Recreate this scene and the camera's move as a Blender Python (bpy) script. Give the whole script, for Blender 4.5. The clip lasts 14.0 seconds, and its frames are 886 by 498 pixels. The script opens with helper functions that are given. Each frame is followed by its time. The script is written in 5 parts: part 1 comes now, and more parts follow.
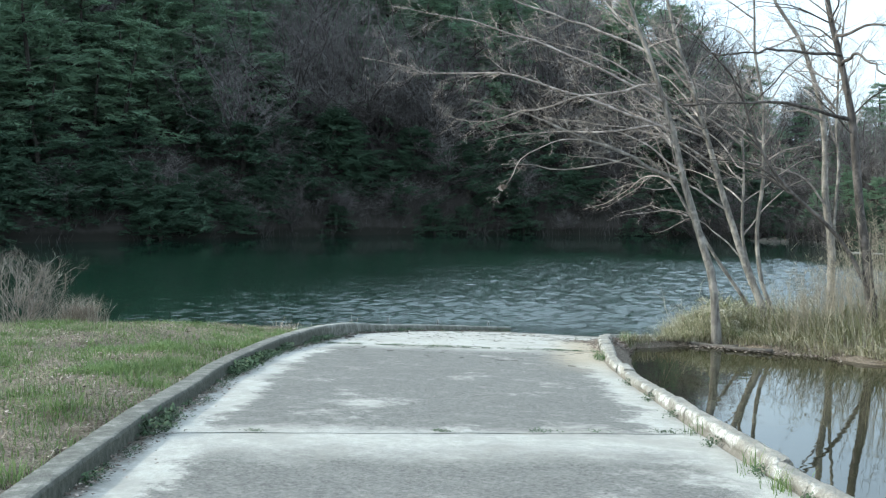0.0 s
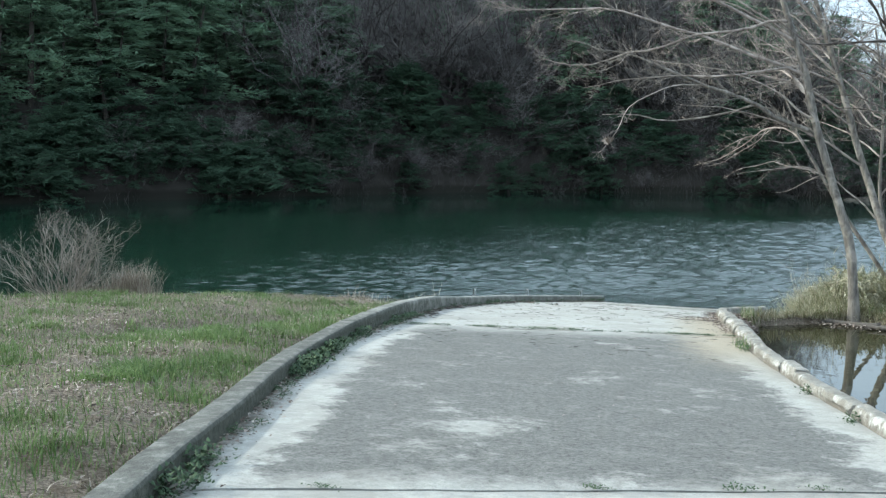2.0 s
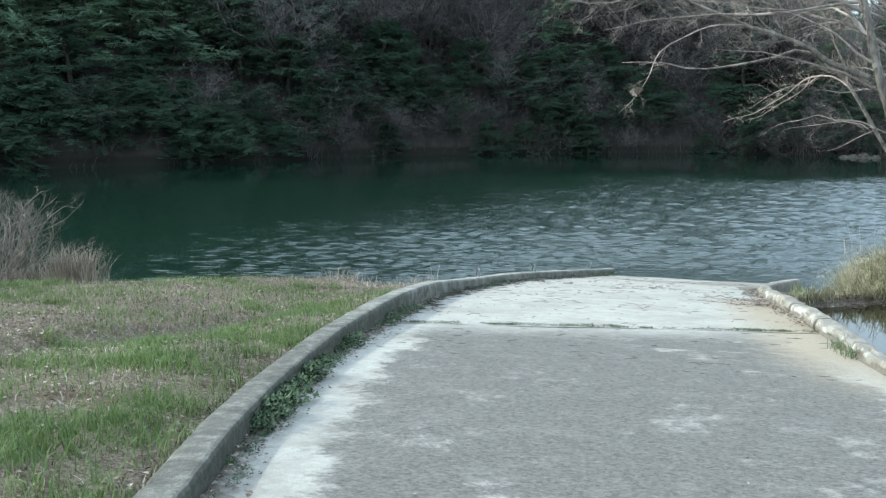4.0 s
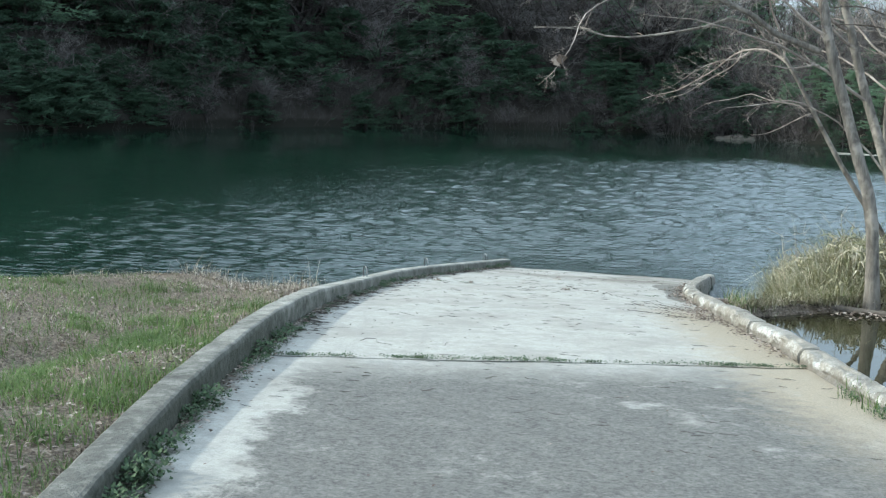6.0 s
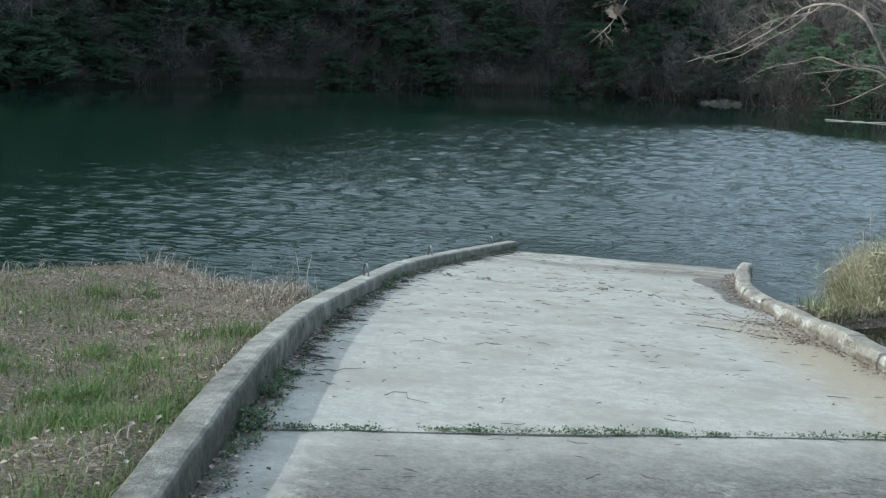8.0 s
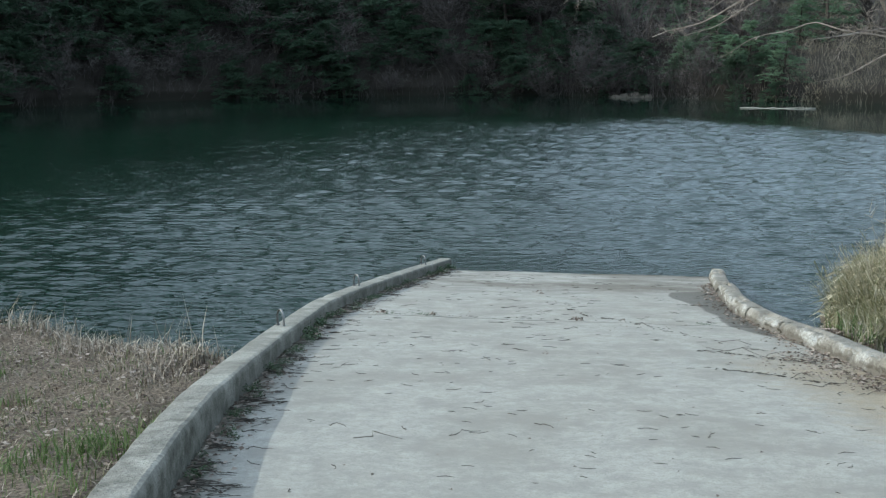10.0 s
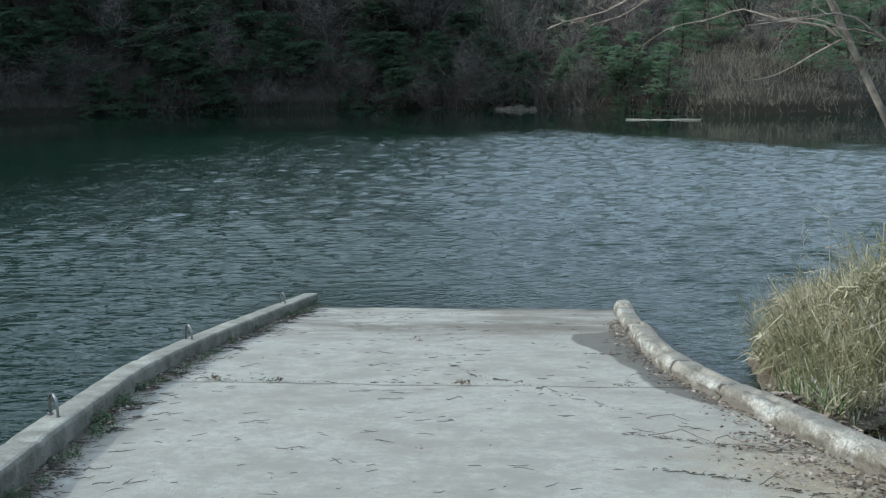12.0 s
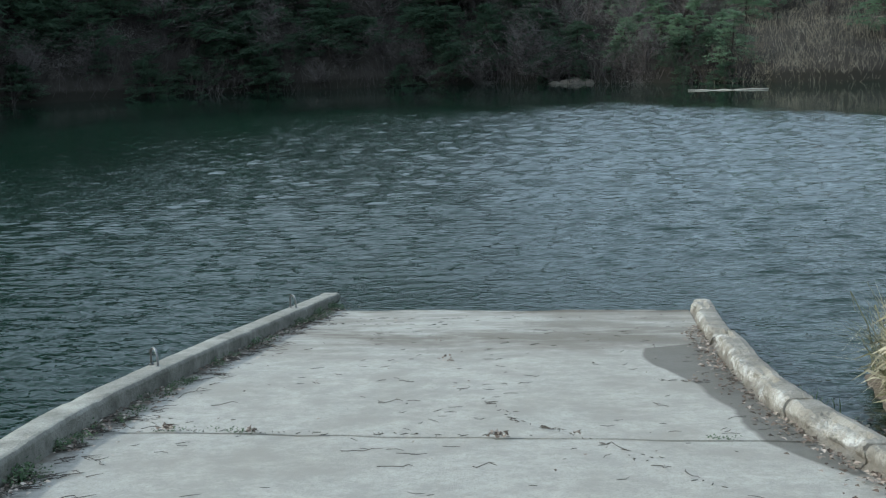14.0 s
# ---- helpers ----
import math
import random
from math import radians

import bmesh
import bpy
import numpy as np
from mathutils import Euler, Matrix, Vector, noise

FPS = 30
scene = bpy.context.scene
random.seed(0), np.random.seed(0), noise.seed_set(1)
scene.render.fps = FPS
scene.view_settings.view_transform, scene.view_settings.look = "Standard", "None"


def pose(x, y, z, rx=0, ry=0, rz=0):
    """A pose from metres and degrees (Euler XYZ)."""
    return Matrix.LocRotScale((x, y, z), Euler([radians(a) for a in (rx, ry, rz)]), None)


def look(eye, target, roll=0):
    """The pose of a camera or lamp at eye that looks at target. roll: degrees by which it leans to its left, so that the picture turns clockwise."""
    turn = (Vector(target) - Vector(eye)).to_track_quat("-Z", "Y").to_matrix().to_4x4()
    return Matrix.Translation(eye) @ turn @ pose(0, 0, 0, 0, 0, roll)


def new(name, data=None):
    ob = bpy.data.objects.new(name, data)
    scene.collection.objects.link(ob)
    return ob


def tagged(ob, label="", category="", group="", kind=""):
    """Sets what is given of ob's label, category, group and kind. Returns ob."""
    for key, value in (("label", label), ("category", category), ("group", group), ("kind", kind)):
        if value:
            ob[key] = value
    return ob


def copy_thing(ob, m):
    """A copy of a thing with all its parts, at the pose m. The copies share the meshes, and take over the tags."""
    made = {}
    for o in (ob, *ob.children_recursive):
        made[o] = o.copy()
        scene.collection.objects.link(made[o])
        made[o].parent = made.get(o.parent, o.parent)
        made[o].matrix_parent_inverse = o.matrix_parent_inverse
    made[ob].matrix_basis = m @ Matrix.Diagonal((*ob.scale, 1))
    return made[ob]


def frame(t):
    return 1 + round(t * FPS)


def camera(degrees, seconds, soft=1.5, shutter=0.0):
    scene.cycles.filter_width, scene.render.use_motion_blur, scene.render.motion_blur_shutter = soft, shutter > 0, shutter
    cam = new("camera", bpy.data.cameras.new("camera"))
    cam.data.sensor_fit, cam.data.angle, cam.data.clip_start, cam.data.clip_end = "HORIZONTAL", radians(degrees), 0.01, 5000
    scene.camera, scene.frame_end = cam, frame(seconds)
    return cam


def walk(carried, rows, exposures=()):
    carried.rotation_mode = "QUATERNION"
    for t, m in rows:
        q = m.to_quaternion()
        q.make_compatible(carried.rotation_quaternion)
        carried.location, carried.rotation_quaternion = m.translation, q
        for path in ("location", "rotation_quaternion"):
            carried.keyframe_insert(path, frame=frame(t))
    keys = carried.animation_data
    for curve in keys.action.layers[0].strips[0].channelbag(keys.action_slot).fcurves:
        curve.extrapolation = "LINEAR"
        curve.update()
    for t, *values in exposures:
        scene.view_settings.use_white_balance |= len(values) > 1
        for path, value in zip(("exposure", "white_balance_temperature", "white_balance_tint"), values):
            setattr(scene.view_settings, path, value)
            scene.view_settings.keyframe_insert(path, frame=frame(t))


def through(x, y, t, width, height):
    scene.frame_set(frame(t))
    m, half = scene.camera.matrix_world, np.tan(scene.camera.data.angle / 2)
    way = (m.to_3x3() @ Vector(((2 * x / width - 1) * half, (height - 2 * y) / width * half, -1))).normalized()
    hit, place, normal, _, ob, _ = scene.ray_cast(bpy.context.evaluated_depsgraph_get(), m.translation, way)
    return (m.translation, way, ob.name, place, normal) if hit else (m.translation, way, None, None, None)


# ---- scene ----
cam = camera(42.0, 14.0, soft=1.25)
PATH = [
    (0.0, (7.558, -29.283, 3.800), (3.819, -20.022, 3.291), 0.30),
    (0.5, (7.189, -28.650, 3.774), (3.243, -19.485, 3.124), 0.26),
    (1.0, (6.846, -28.010, 3.764), (2.822, -18.894, 2.922), -0.47),
    (1.5, (6.456, -27.457, 3.758), (2.016, -18.534, 2.941), 0.27),
    (2.0, (6.116, -26.885, 3.725), (1.840, -17.888, 2.851), 0.23),
    (2.5, (5.731, -26.258, 3.690), (1.423, -17.320, 2.445), 0.21),
    (3.0, (5.329, -25.603, 3.668), (1.025, -16.614, 2.844), 0.56),
    (3.5, (4.945, -24.992, 3.651), (0.600, -16.032, 2.731), 1.19),
    (4.0, (4.549, -24.272, 3.632), (0.454, -15.228, 2.429), -0.44),
    (4.2, (4.368, -23.887, 3.627), (0.603, -14.660, 2.805), -0.26),
    (6.3, (3.070, -21.365, 3.566), (0.142, -11.913, 2.122), 0.49),
    (6.5, (2.945, -21.076, 3.589), (0.160, -11.571, 2.210), -0.24),
    (7.0, (2.571, -20.467, 3.544), (-0.249, -10.985, 2.087), 1.45),
    (7.2, (2.436, -20.236, 3.554), (-0.367, -10.773, 1.940), 1.87),
    (9.3, (1.128, -17.610, 3.304), (-1.178, -8.059, 1.447), -0.35),
    (9.5, (1.062, -17.340, 3.267), (-1.017, -7.752, 1.334), -0.69),
    (10.0, (0.914, -16.694, 3.248), (-1.066, -7.039, 1.553), -0.72),
    (10.5, (0.754, -16.071, 3.200), (-1.236, -6.455, 1.312), -0.76),
    (11.0, (0.723, -15.442, 3.168), (-1.070, -5.780, 1.319), -0.76),
    (11.5, (0.689, -14.859, 3.119), (-0.605, -5.045, 1.698), -0.53),
    (12.0, (0.740, -14.280, 3.066), (-0.282, -4.459, 1.482), -0.89),
    (12.5, (0.724, -13.692, 2.981), (-0.312, -3.911, 1.171), 0.29),
    (13.0, (0.733, -13.128, 2.927), (-0.312, -3.308, 1.355), -1.40),
    (13.5, (0.702, -12.507, 2.873), (-0.772, -2.777, 1.100), -0.01),
    (14.0, (0.678, -11.948, 2.825), (-0.844, -2.221, 1.070), -2.22),
]
walk(cam, [(t, look(eye, target, roll)) for t, eye, target, roll in PATH],
     exposures=[(0.0, 1.28, 5920, -1), (2.5, 1.2, 5920, -1), (4.0, 1.3, 5920, -1), (6.8, 1.02, 5920, -1), (9.3, 0.57, 5920, 0), (14.0, 0.59, 5920, 0)])

# ---- light ----
SUN_AZ, SUN_EL = radians(-108), radians(30)      # azimuth from +y towards +x
world = bpy.data.worlds.new("sky")
scene.world = world
world.use_nodes = True
wn = world.node_tree.nodes
sky = wn.new("ShaderNodeTexSky")
sky.sky_type, sky.sun_disc = "NISHITA", False
sky.sun_elevation, sky.sun_rotation = SUN_EL, SUN_AZ
sky.air_density, sky.dust_density, sky.ozone_density = 1.0, 5.0, 1.0
wn["Background"].inputs["Strength"].default_value = 0.15
# thin bright haze and streaks of high cloud over the blue
haze = wn.new("ShaderNodeMix")
haze.data_type = "RGBA"
cloud, spot, way = wn.new("ShaderNodeTexNoise"), wn.new("ShaderNodeMapRange"), wn.new("ShaderNodeTexCoord")
cloud.inputs["Scale"].default_value, cloud.inputs["Detail"].default_value = 2.2, 5.0
spot.inputs["From Min"].default_value, spot.inputs["From Max"].default_value = 0.35, 0.7
spot.inputs["To Min"].default_value, spot.inputs["To Max"].default_value = 0.5, 0.9
haze.inputs[7].default_value = (4.45, 5.0, 5.75, 1)
low, glow, lift = wn.new("ShaderNodeSeparateXYZ"), wn.new("ShaderNodeMapRange"), wn.new("ShaderNodeVectorMath")
glow.inputs["From Min"].default_value, glow.inputs["From Max"].default_value = 0.0, 0.45
glow.inputs["To Min"].default_value, glow.inputs["To Max"].default_value = 1.0, 1.12
glow.interpolation_type = "SMOOTHSTEP"
lift.operation = "MULTIPLY"
for a, b in ((way.outputs["Generated"], cloud.inputs["Vector"]), (cloud.outputs["Fac"], spot.inputs["Value"]), (spot.outputs["Result"], haze.inputs[0]),
             (sky.outputs[0], haze.inputs[6]), (haze.outputs[2], lift.inputs[0]), (way.outputs["Generated"], low.inputs[0]), (low.outputs[2], glow.inputs["Value"]),
             (glow.outputs["Result"], lift.inputs[1]), (lift.outputs[0], wn["Background"].inputs["Color"])):
    world.node_tree.links.new(a, b)
sun = new("sun", bpy.data.lights.new("sun", "SUN"))
sun.data.energy, sun.data.angle, sun.data.color = 1.95, radians(0.8), (1.0, 0.93, 0.82)
SUN_DIR = Vector((math.sin(SUN_AZ) * math.cos(SUN_EL), math.cos(SUN_AZ) * math.cos(SUN_EL), math.sin(SUN_EL)))
sun.matrix_world = look(SUN_DIR * 100, (0, 0, 0))

# ---- materials ----


class Nodes:
    """A node material with a few short-hands."""

    def __init__(self, name, roughness=0.9, specular=0.3):
        self.mat = bpy.data.materials.new(name)
        self.mat.use_nodes = True
        self.n, self.l = self.mat.node_tree.nodes, self.mat.node_tree.links
        self.b = self.n["Principled BSDF"]
        self.b.inputs["Roughness"].default_value = roughness
        self.b.inputs["Specular IOR Level"].default_value = specular
        self.pos = self.n.new("ShaderNodeNewGeometry").outputs["Position"]

    def put(self, socket, value):
        if isinstance(value, bpy.types.NodeSocket):
            self.l.new(value, socket)
        else:
            socket.default_value = value

    def noise(self, scale, detail=4.0, rough=0.55, stretch=None, warp=0.0, turn=0.0):
        v = self.pos
        if stretch or turn:
            m = self.n.new("ShaderNodeMapping")
            m.inputs["Scale"].default_value = stretch or (1, 1, 1)
            m.inputs["Rotation"].default_value = (0, 0, turn)
            self.l.new(v, m.inputs["Vector"])
            v = m.outputs[0]
        t = self.n.new("ShaderNodeTexNoise")
        t.inputs["Scale"].default_value, t.inputs["Detail"].default_value = scale, detail
        t.inputs["Roughness"].default_value, t.inputs["Distortion"].default_value = rough, warp
        self.l.new(v, t.inputs["Vector"])
        return t.outputs["Fac"]

    def ramp(self, fac, stops):
        r = self.n.new("ShaderNodeValToRGB")
        e = r.color_ramp.elements
        while len(e) < len(stops):
            e.new(0.5)
        for k, (p, c) in enumerate(stops):
            e[k].position, e[k].color = p, (*c, 1) if isinstance(c, tuple) else (c, c, c, 1)
        self.l.new(fac, r.inputs[0])
        return r.outputs[0]

    def mix(self, fac, a, b, how="MIX"):
        m = self.n.new("ShaderNodeMix")
        m.data_type, m.blend_type = "RGBA", how
        for s, v in ((m.inputs[0], fac), (m.inputs[6], a), (m.inputs[7], b)):
            self.put(s, (*v, 1) if isinstance(v, tuple) else v)
        return m.outputs[2]

    def math(self, how, a, b=0.0, clamp=False):
        m = self.n.new("ShaderNodeMath")
        m.operation, m.use_clamp = how, clamp
        self.put(m.inputs[0], a), self.put(m.inputs[1], b)
        return m.outputs[0]

    def attribute(self, name):
        a = self.n.new("ShaderNodeAttribute")
        a.attribute_name = name
        return a.outputs["Fac"]

    def random(self):
        return self.n.new("ShaderNodeObjectInfo").outputs["Random"]

    def island(self):
        return self.n.new("ShaderNodeNewGeometry").outputs["Random Per Island"]

    def bump(self, height, distance=0.02, strength=1.0):
        b = self.n.new("ShaderNodeBump")
        b.inputs["Distance"].default_value, b.inputs["Strength"].default_value = distance, strength
        self.l.new(height, b.inputs["Height"])
        self.l.new(b.outputs[0], self.b.inputs["Normal"])

    def base(self, colour):
        self.put(self.b.inputs["Base Color"], (*colour, 1) if isinstance(colour, tuple) else colour)
        return self.mat


def bark_material(name, dark, light, by_object=False):
    m = Nodes(name, 0.9, 0.2)
    grain = m.noise(14, 5, 0.65, (1, 1, 0.25))
    c = m.ramp(grain, [(0.3, dark), (0.7, light)])
    c = m.mix(m.ramp(m.noise(3.5), [(0.52, 0.0), (0.62, 0.6)]), c, tuple(min(1, v * 1.5) for v in light))
    if by_object:
        c = m.mix(m.ramp(m.random(), [(0.0, 0.0), (1.0, 0.55)]), c, tuple(v * 0.5 for v in dark))
    m.bump(grain, 0.02)
    return m.base(c)


def leaf_material(name, colours, rough=0.7, per_object=0.0, through=0.0):
    """Leaves or blades, each of its own colour, in patches."""
    m = Nodes(name, rough, 0.25)
    n = len(colours)
    c = m.ramp(m.island(), [(k / max(1, n - 1), v) for k, v in enumerate(colours)])
    c = m.mix(m.ramp(m.noise(0.6, 3), [(0.4, 0.0), (0.65, 0.45)]), c, tuple(v * 0.6 for v in colours[0]))
    if per_object:
        c = m.mix(m.math("MULTIPLY", m.random(), per_object), c, tuple(v * 0.45 for v in colours[-1]))
    if through:
        back, both = m.n.new("ShaderNodeBsdfTranslucent"), m.n.new("ShaderNodeMixShader")
        m.l.new(c, back.inputs["Color"])
        both.inputs[0].default_value = through
        m.l.new(m.b.outputs[0], both.inputs[1])
        m.l.new(back.outputs[0], both.inputs[2])
        m.l.new(both.outputs[0], m.n["Material Output"].inputs["Surface"])
    return m.base(c)


def concrete_material():
    m = Nodes("ramp_concrete", 0.92, 0.25)
    fine, mid = m.noise(95, 5, 0.7), m.noise(9, 5, 0.65)
    speck, grain = m.noise(19, 8, 0.9), m.noise(34, 6, 0.85)
    c = m.ramp(mid, [(0.30, (0.345, 0.337, 0.309)), (0.70, (0.445, 0.435, 0.40))])
    c = m.mix(m.ramp(speck, [(0.40, 0.5), (0.52, 0.0)]), c, (0.23, 0.226, 0.205))
    c = m.mix(m.ramp(fine, [(0.34, 0.5), (0.5, 0.0)]), c, (0.17, 0.17, 0.16))
    c = m.mix(m.ramp(m.noise(2.6, 8, 0.78), [(0.48, 0.0), (0.6, 0.6)]), c, (0.29, 0.285, 0.265))
    # paler and browner weathering lower down
    c = m.mix(m.ramp(m.noise(1.3, 6, 0.65), [(0.45, 0.0), (0.66, 0.75)]), c, (0.27, 0.258, 0.23))
    # algae-darkened lane on the upper slabs, ragged, with paler margins along kerbs and joints
    xyz = m.n.new("ShaderNodeSeparateXYZ")
    m.l.new(m.pos, xyz.inputs[0])
    left, right = m.attribute("from_left"), m.attribute("from_right")
    along = m.math("ADD", m.math("MULTIPLY", xyz.outputs[1], 0.9), m.math("MULTIPLY", xyz.outputs[0], -0.42))
    strokes = m.noise(1.3, 10, 0.8, (1.0, 1.0, 1), 0.2, 0.42)
    blot = m.noise(0.55, 4, 0.6)
    ragged = m.math("MULTIPLY", m.math("SUBTRACT", strokes, 0.5), 1.6)
    reach = m.math("MULTIPLY", m.math("ADD", m.math("ADD", along, ragged), 30.0), 0.05, True)
    upper = m.ramp(reach, [(0.385, 1.0), (0.42, 0.1), (0.445, 0.1), (0.462, 1.0), (0.835, 1.0), (0.885, 0.0)])
    edge = m.math("ADD", m.math("MINIMUM", left, m.math("ADD", right, 0.1)), ragged)
    lane = m.ramp(m.math("MULTIPLY", edge, 0.5, True), [(0.19, 0.0), (0.26, 1.0)])
    mottle = m.ramp(m.math("ADD", m.math("MULTIPLY", strokes, 0.8), m.math("MULTIPLY", blot, 0.5)), [(0.71, 1.0), (0.80, 0.1)])
    crust = m.ramp(m.noise(4.2, 9, 0.85), [(0.5, 1.0), (0.66, 0.72)])
    stain = m.math("MULTIPLY", m.math("MULTIPLY", upper, lane), m.math("MULTIPLY", mottle, crust))
    c = m.mix(m.math("MULTIPLY", stain, 0.95), c, m.mix(m.ramp(m.mix(0.4, grain, speck), [(0.40, 0.0), (0.60, 1.0)]), (0.05, 0.049, 0.046), (0.195, 0.19, 0.178)))
    # dirt in the gutters, washed sand and damp silt along the pond-side kerb
    grit = m.noise(7, 5, 0.7)
    gutter = m.ramp(m.math("ADD", left, m.math("MULTIPLY", m.math("SUBTRACT", grit, 0.5), 0.5)), [(0.02, 0.85), (0.15, 0.0)])
    c = m.mix(gutter, c, (0.10, 0.085, 0.065))
    there = m.ramp(m.math("MULTIPLY", m.math("ADD", xyz.outputs[1], 17.0), 0.1, True), [(0.05, 0.0), (0.3, 1.0), (0.86, 1.0), (0.97, 0.0)])
    sand = m.math("MULTIPLY", there, m.ramp(m.math("ADD", right, m.math("MULTIPLY", m.math("SUBTRACT", grit, 0.5), 0.9)), [(0.35, 0.95), (0.85, 0.0)]))
    c = m.mix(sand, c, m.ramp(fine, [(0.35, (0.23, 0.195, 0.145)), (0.65, (0.40, 0.35, 0.27))]))
    low = m.ramp(m.math("MULTIPLY", m.math("ADD", xyz.outputs[1], 7.0), 0.2, True), [(0.05, 0.0), (0.2, 0.45), (0.55, 0.55), (0.72, 1.0), (0.86, 1.0), (0.92, 0.0)])
    wet = m.math("MULTIPLY", m.ramp(m.math("SUBTRACT", m.math("ADD", right, m.math("MULTIPLY", m.math("SUBTRACT", blot, 0.5), 0.4)), m.math("MULTIPLY", low, 0.5)), [(0.0, 1.0), (0.03, 0.0)]), m.ramp(low, [(0.0, 0.0), (0.1, 1.0)]))
    c = m.mix(m.math("MULTIPLY", wet, 0.8), c, (0.105, 0.10, 0.09))
    # wet and silted strip at the waterline
    silt = m.math("MULTIPLY", m.ramp(m.math("MULTIPLY", m.math("ADD", xyz.outputs[1], 3.6), 0.25, True), [(0.0, 0.0), (0.35, 0.75), (0.6, 0.6), (0.83, 0.45), (0.87, 1.0)]), m.ramp(m.noise(1.2, 5, 0.7, (0.5, 1.4, 1)), [(0.42, 0.0), (0.55, 1.0)]))
    c = m.mix(silt, c, (0.125, 0.11, 0.09))
    m.bump(m.math("ADD", fine, m.math("ADD", mid, speck)), 0.005)
    return m.base(c)


def kerb_material(name, dark, light, lichen, algae, worn=False):
    m = Nodes(name, 0.93, 0.2)
    mid = m.noise(6, 6, 0.7)
    c = m.ramp(mid, [(0.3, dark), (0.68, light)])
    c = m.mix(m.ramp(m.noise(2.1, 4), [(0.5, 0.0), (0.66, 0.7)]), c, lichen)
    c = m.mix(m.ramp(m.noise(60, 4, 0.7), [(0.35, 0.4), (0.55, 0.0)]), c, tuple(v * 0.5 for v in dark))
    # blackened by algae towards the top of the ramp
    xyz = m.n.new("ShaderNodeSeparateXYZ")
    m.l.new(m.pos, xyz.inputs[0])
    old = m.ramp(m.math("ADD", m.math("MULTIPLY", m.math("ADD", xyz.outputs[1], 16.5), 0.14), m.math("MULTIPLY", m.math("SUBTRACT", m.noise(3.0, 6, 0.75), 0.5), 2.2)), [(0.1, 0.95), (0.75, 0.0)])
    c = m.mix(m.math("MULTIPLY", old, algae), c, m.ramp(m.noise(8, 6, 0.75), [(0.35, (0.045, 0.045, 0.04)), (0.52, (0.10, 0.10, 0.09)), (0.68, (0.22, 0.215, 0.20))]))
    if not worn:        # moss and dirt on the side towards the ramp
        moss = m.math("MULTIPLY", m.attribute("face"), m.ramp(m.math("ADD", m.math("MULTIPLY", old, 0.35), m.noise(4.0, 6, 0.7)), [(0.4, 0.35), (0.72, 0.92)]))
        c = m.mix(moss, c, m.ramp(m.noise(18, 5, 0.7), [(0.35, (0.035, 0.038, 0.028)), (0.65, (0.095, 0.095, 0.075))]))
    else:
        face, up = m.attribute("face"), m.attribute("up")
        chalk = m.math("MULTIPLY", face, m.ramp(m.noise(3.2, 8, 0.75), [(0.49, 0.0), (0.58, 0.85)]))
        c = m.mix(chalk, c, m.ramp(m.noise(22, 5, 0.75), [(0.35, (0.27, 0.26, 0.24)), (0.55, (0.58, 0.58, 0.56))]))
        foot = m.ramp(m.math("ADD", up, m.math("MULTIPLY", m.math("SUBTRACT", m.noise(2.4, 6, 0.75), 0.5), 2.0)), [(0.25, 0.85), (0.55, 0.0)])
        c = m.mix(m.math("MULTIPLY", foot, face), c, (0.15, 0.135, 0.115))
    m.bump(m.math("ADD", mid, m.noise(60, 4)), 0.02 if worn else 0.012)
    return m.base(c)


def water_material():
    m = Nodes("lake_water", 0.05, 0.5)
    m.b.inputs["IOR"].default_value = 1.33
    ripple = m.noise(1.0, 2, 0.55, (6.0, 12.0, 1), 0.3, 0.1)
    gust = m.ramp(m.noise(0.16, 4, 0.6, (0.6, 1.5, 1)), [(0.3, 0.6), (0.7, 1.0)])
    m.bump(m.math("MULTIPLY", ripple, m.math("MULTIPLY", gust, m.attribute("ruffle"))), 0.032)
    return m.base(m.ramp(m.noise(0.08, 3), [(0.3, (0.005, 0.0165, 0.011)), (0.7, (0.007, 0.021, 0.014))]))


def pond_material():
    m = Nodes("pond_water", 0.02, 0.5)
    m.b.inputs["IOR"].default_value = 1.33
    m.bump(m.noise(2.0, 2, 0.5), 0.002)
    return m.base(m.ramp(m.noise(0.5, 3), [(0.3, (0.018, 0.018, 0.010)), (0.7, (0.03, 0.028, 0.014))]))


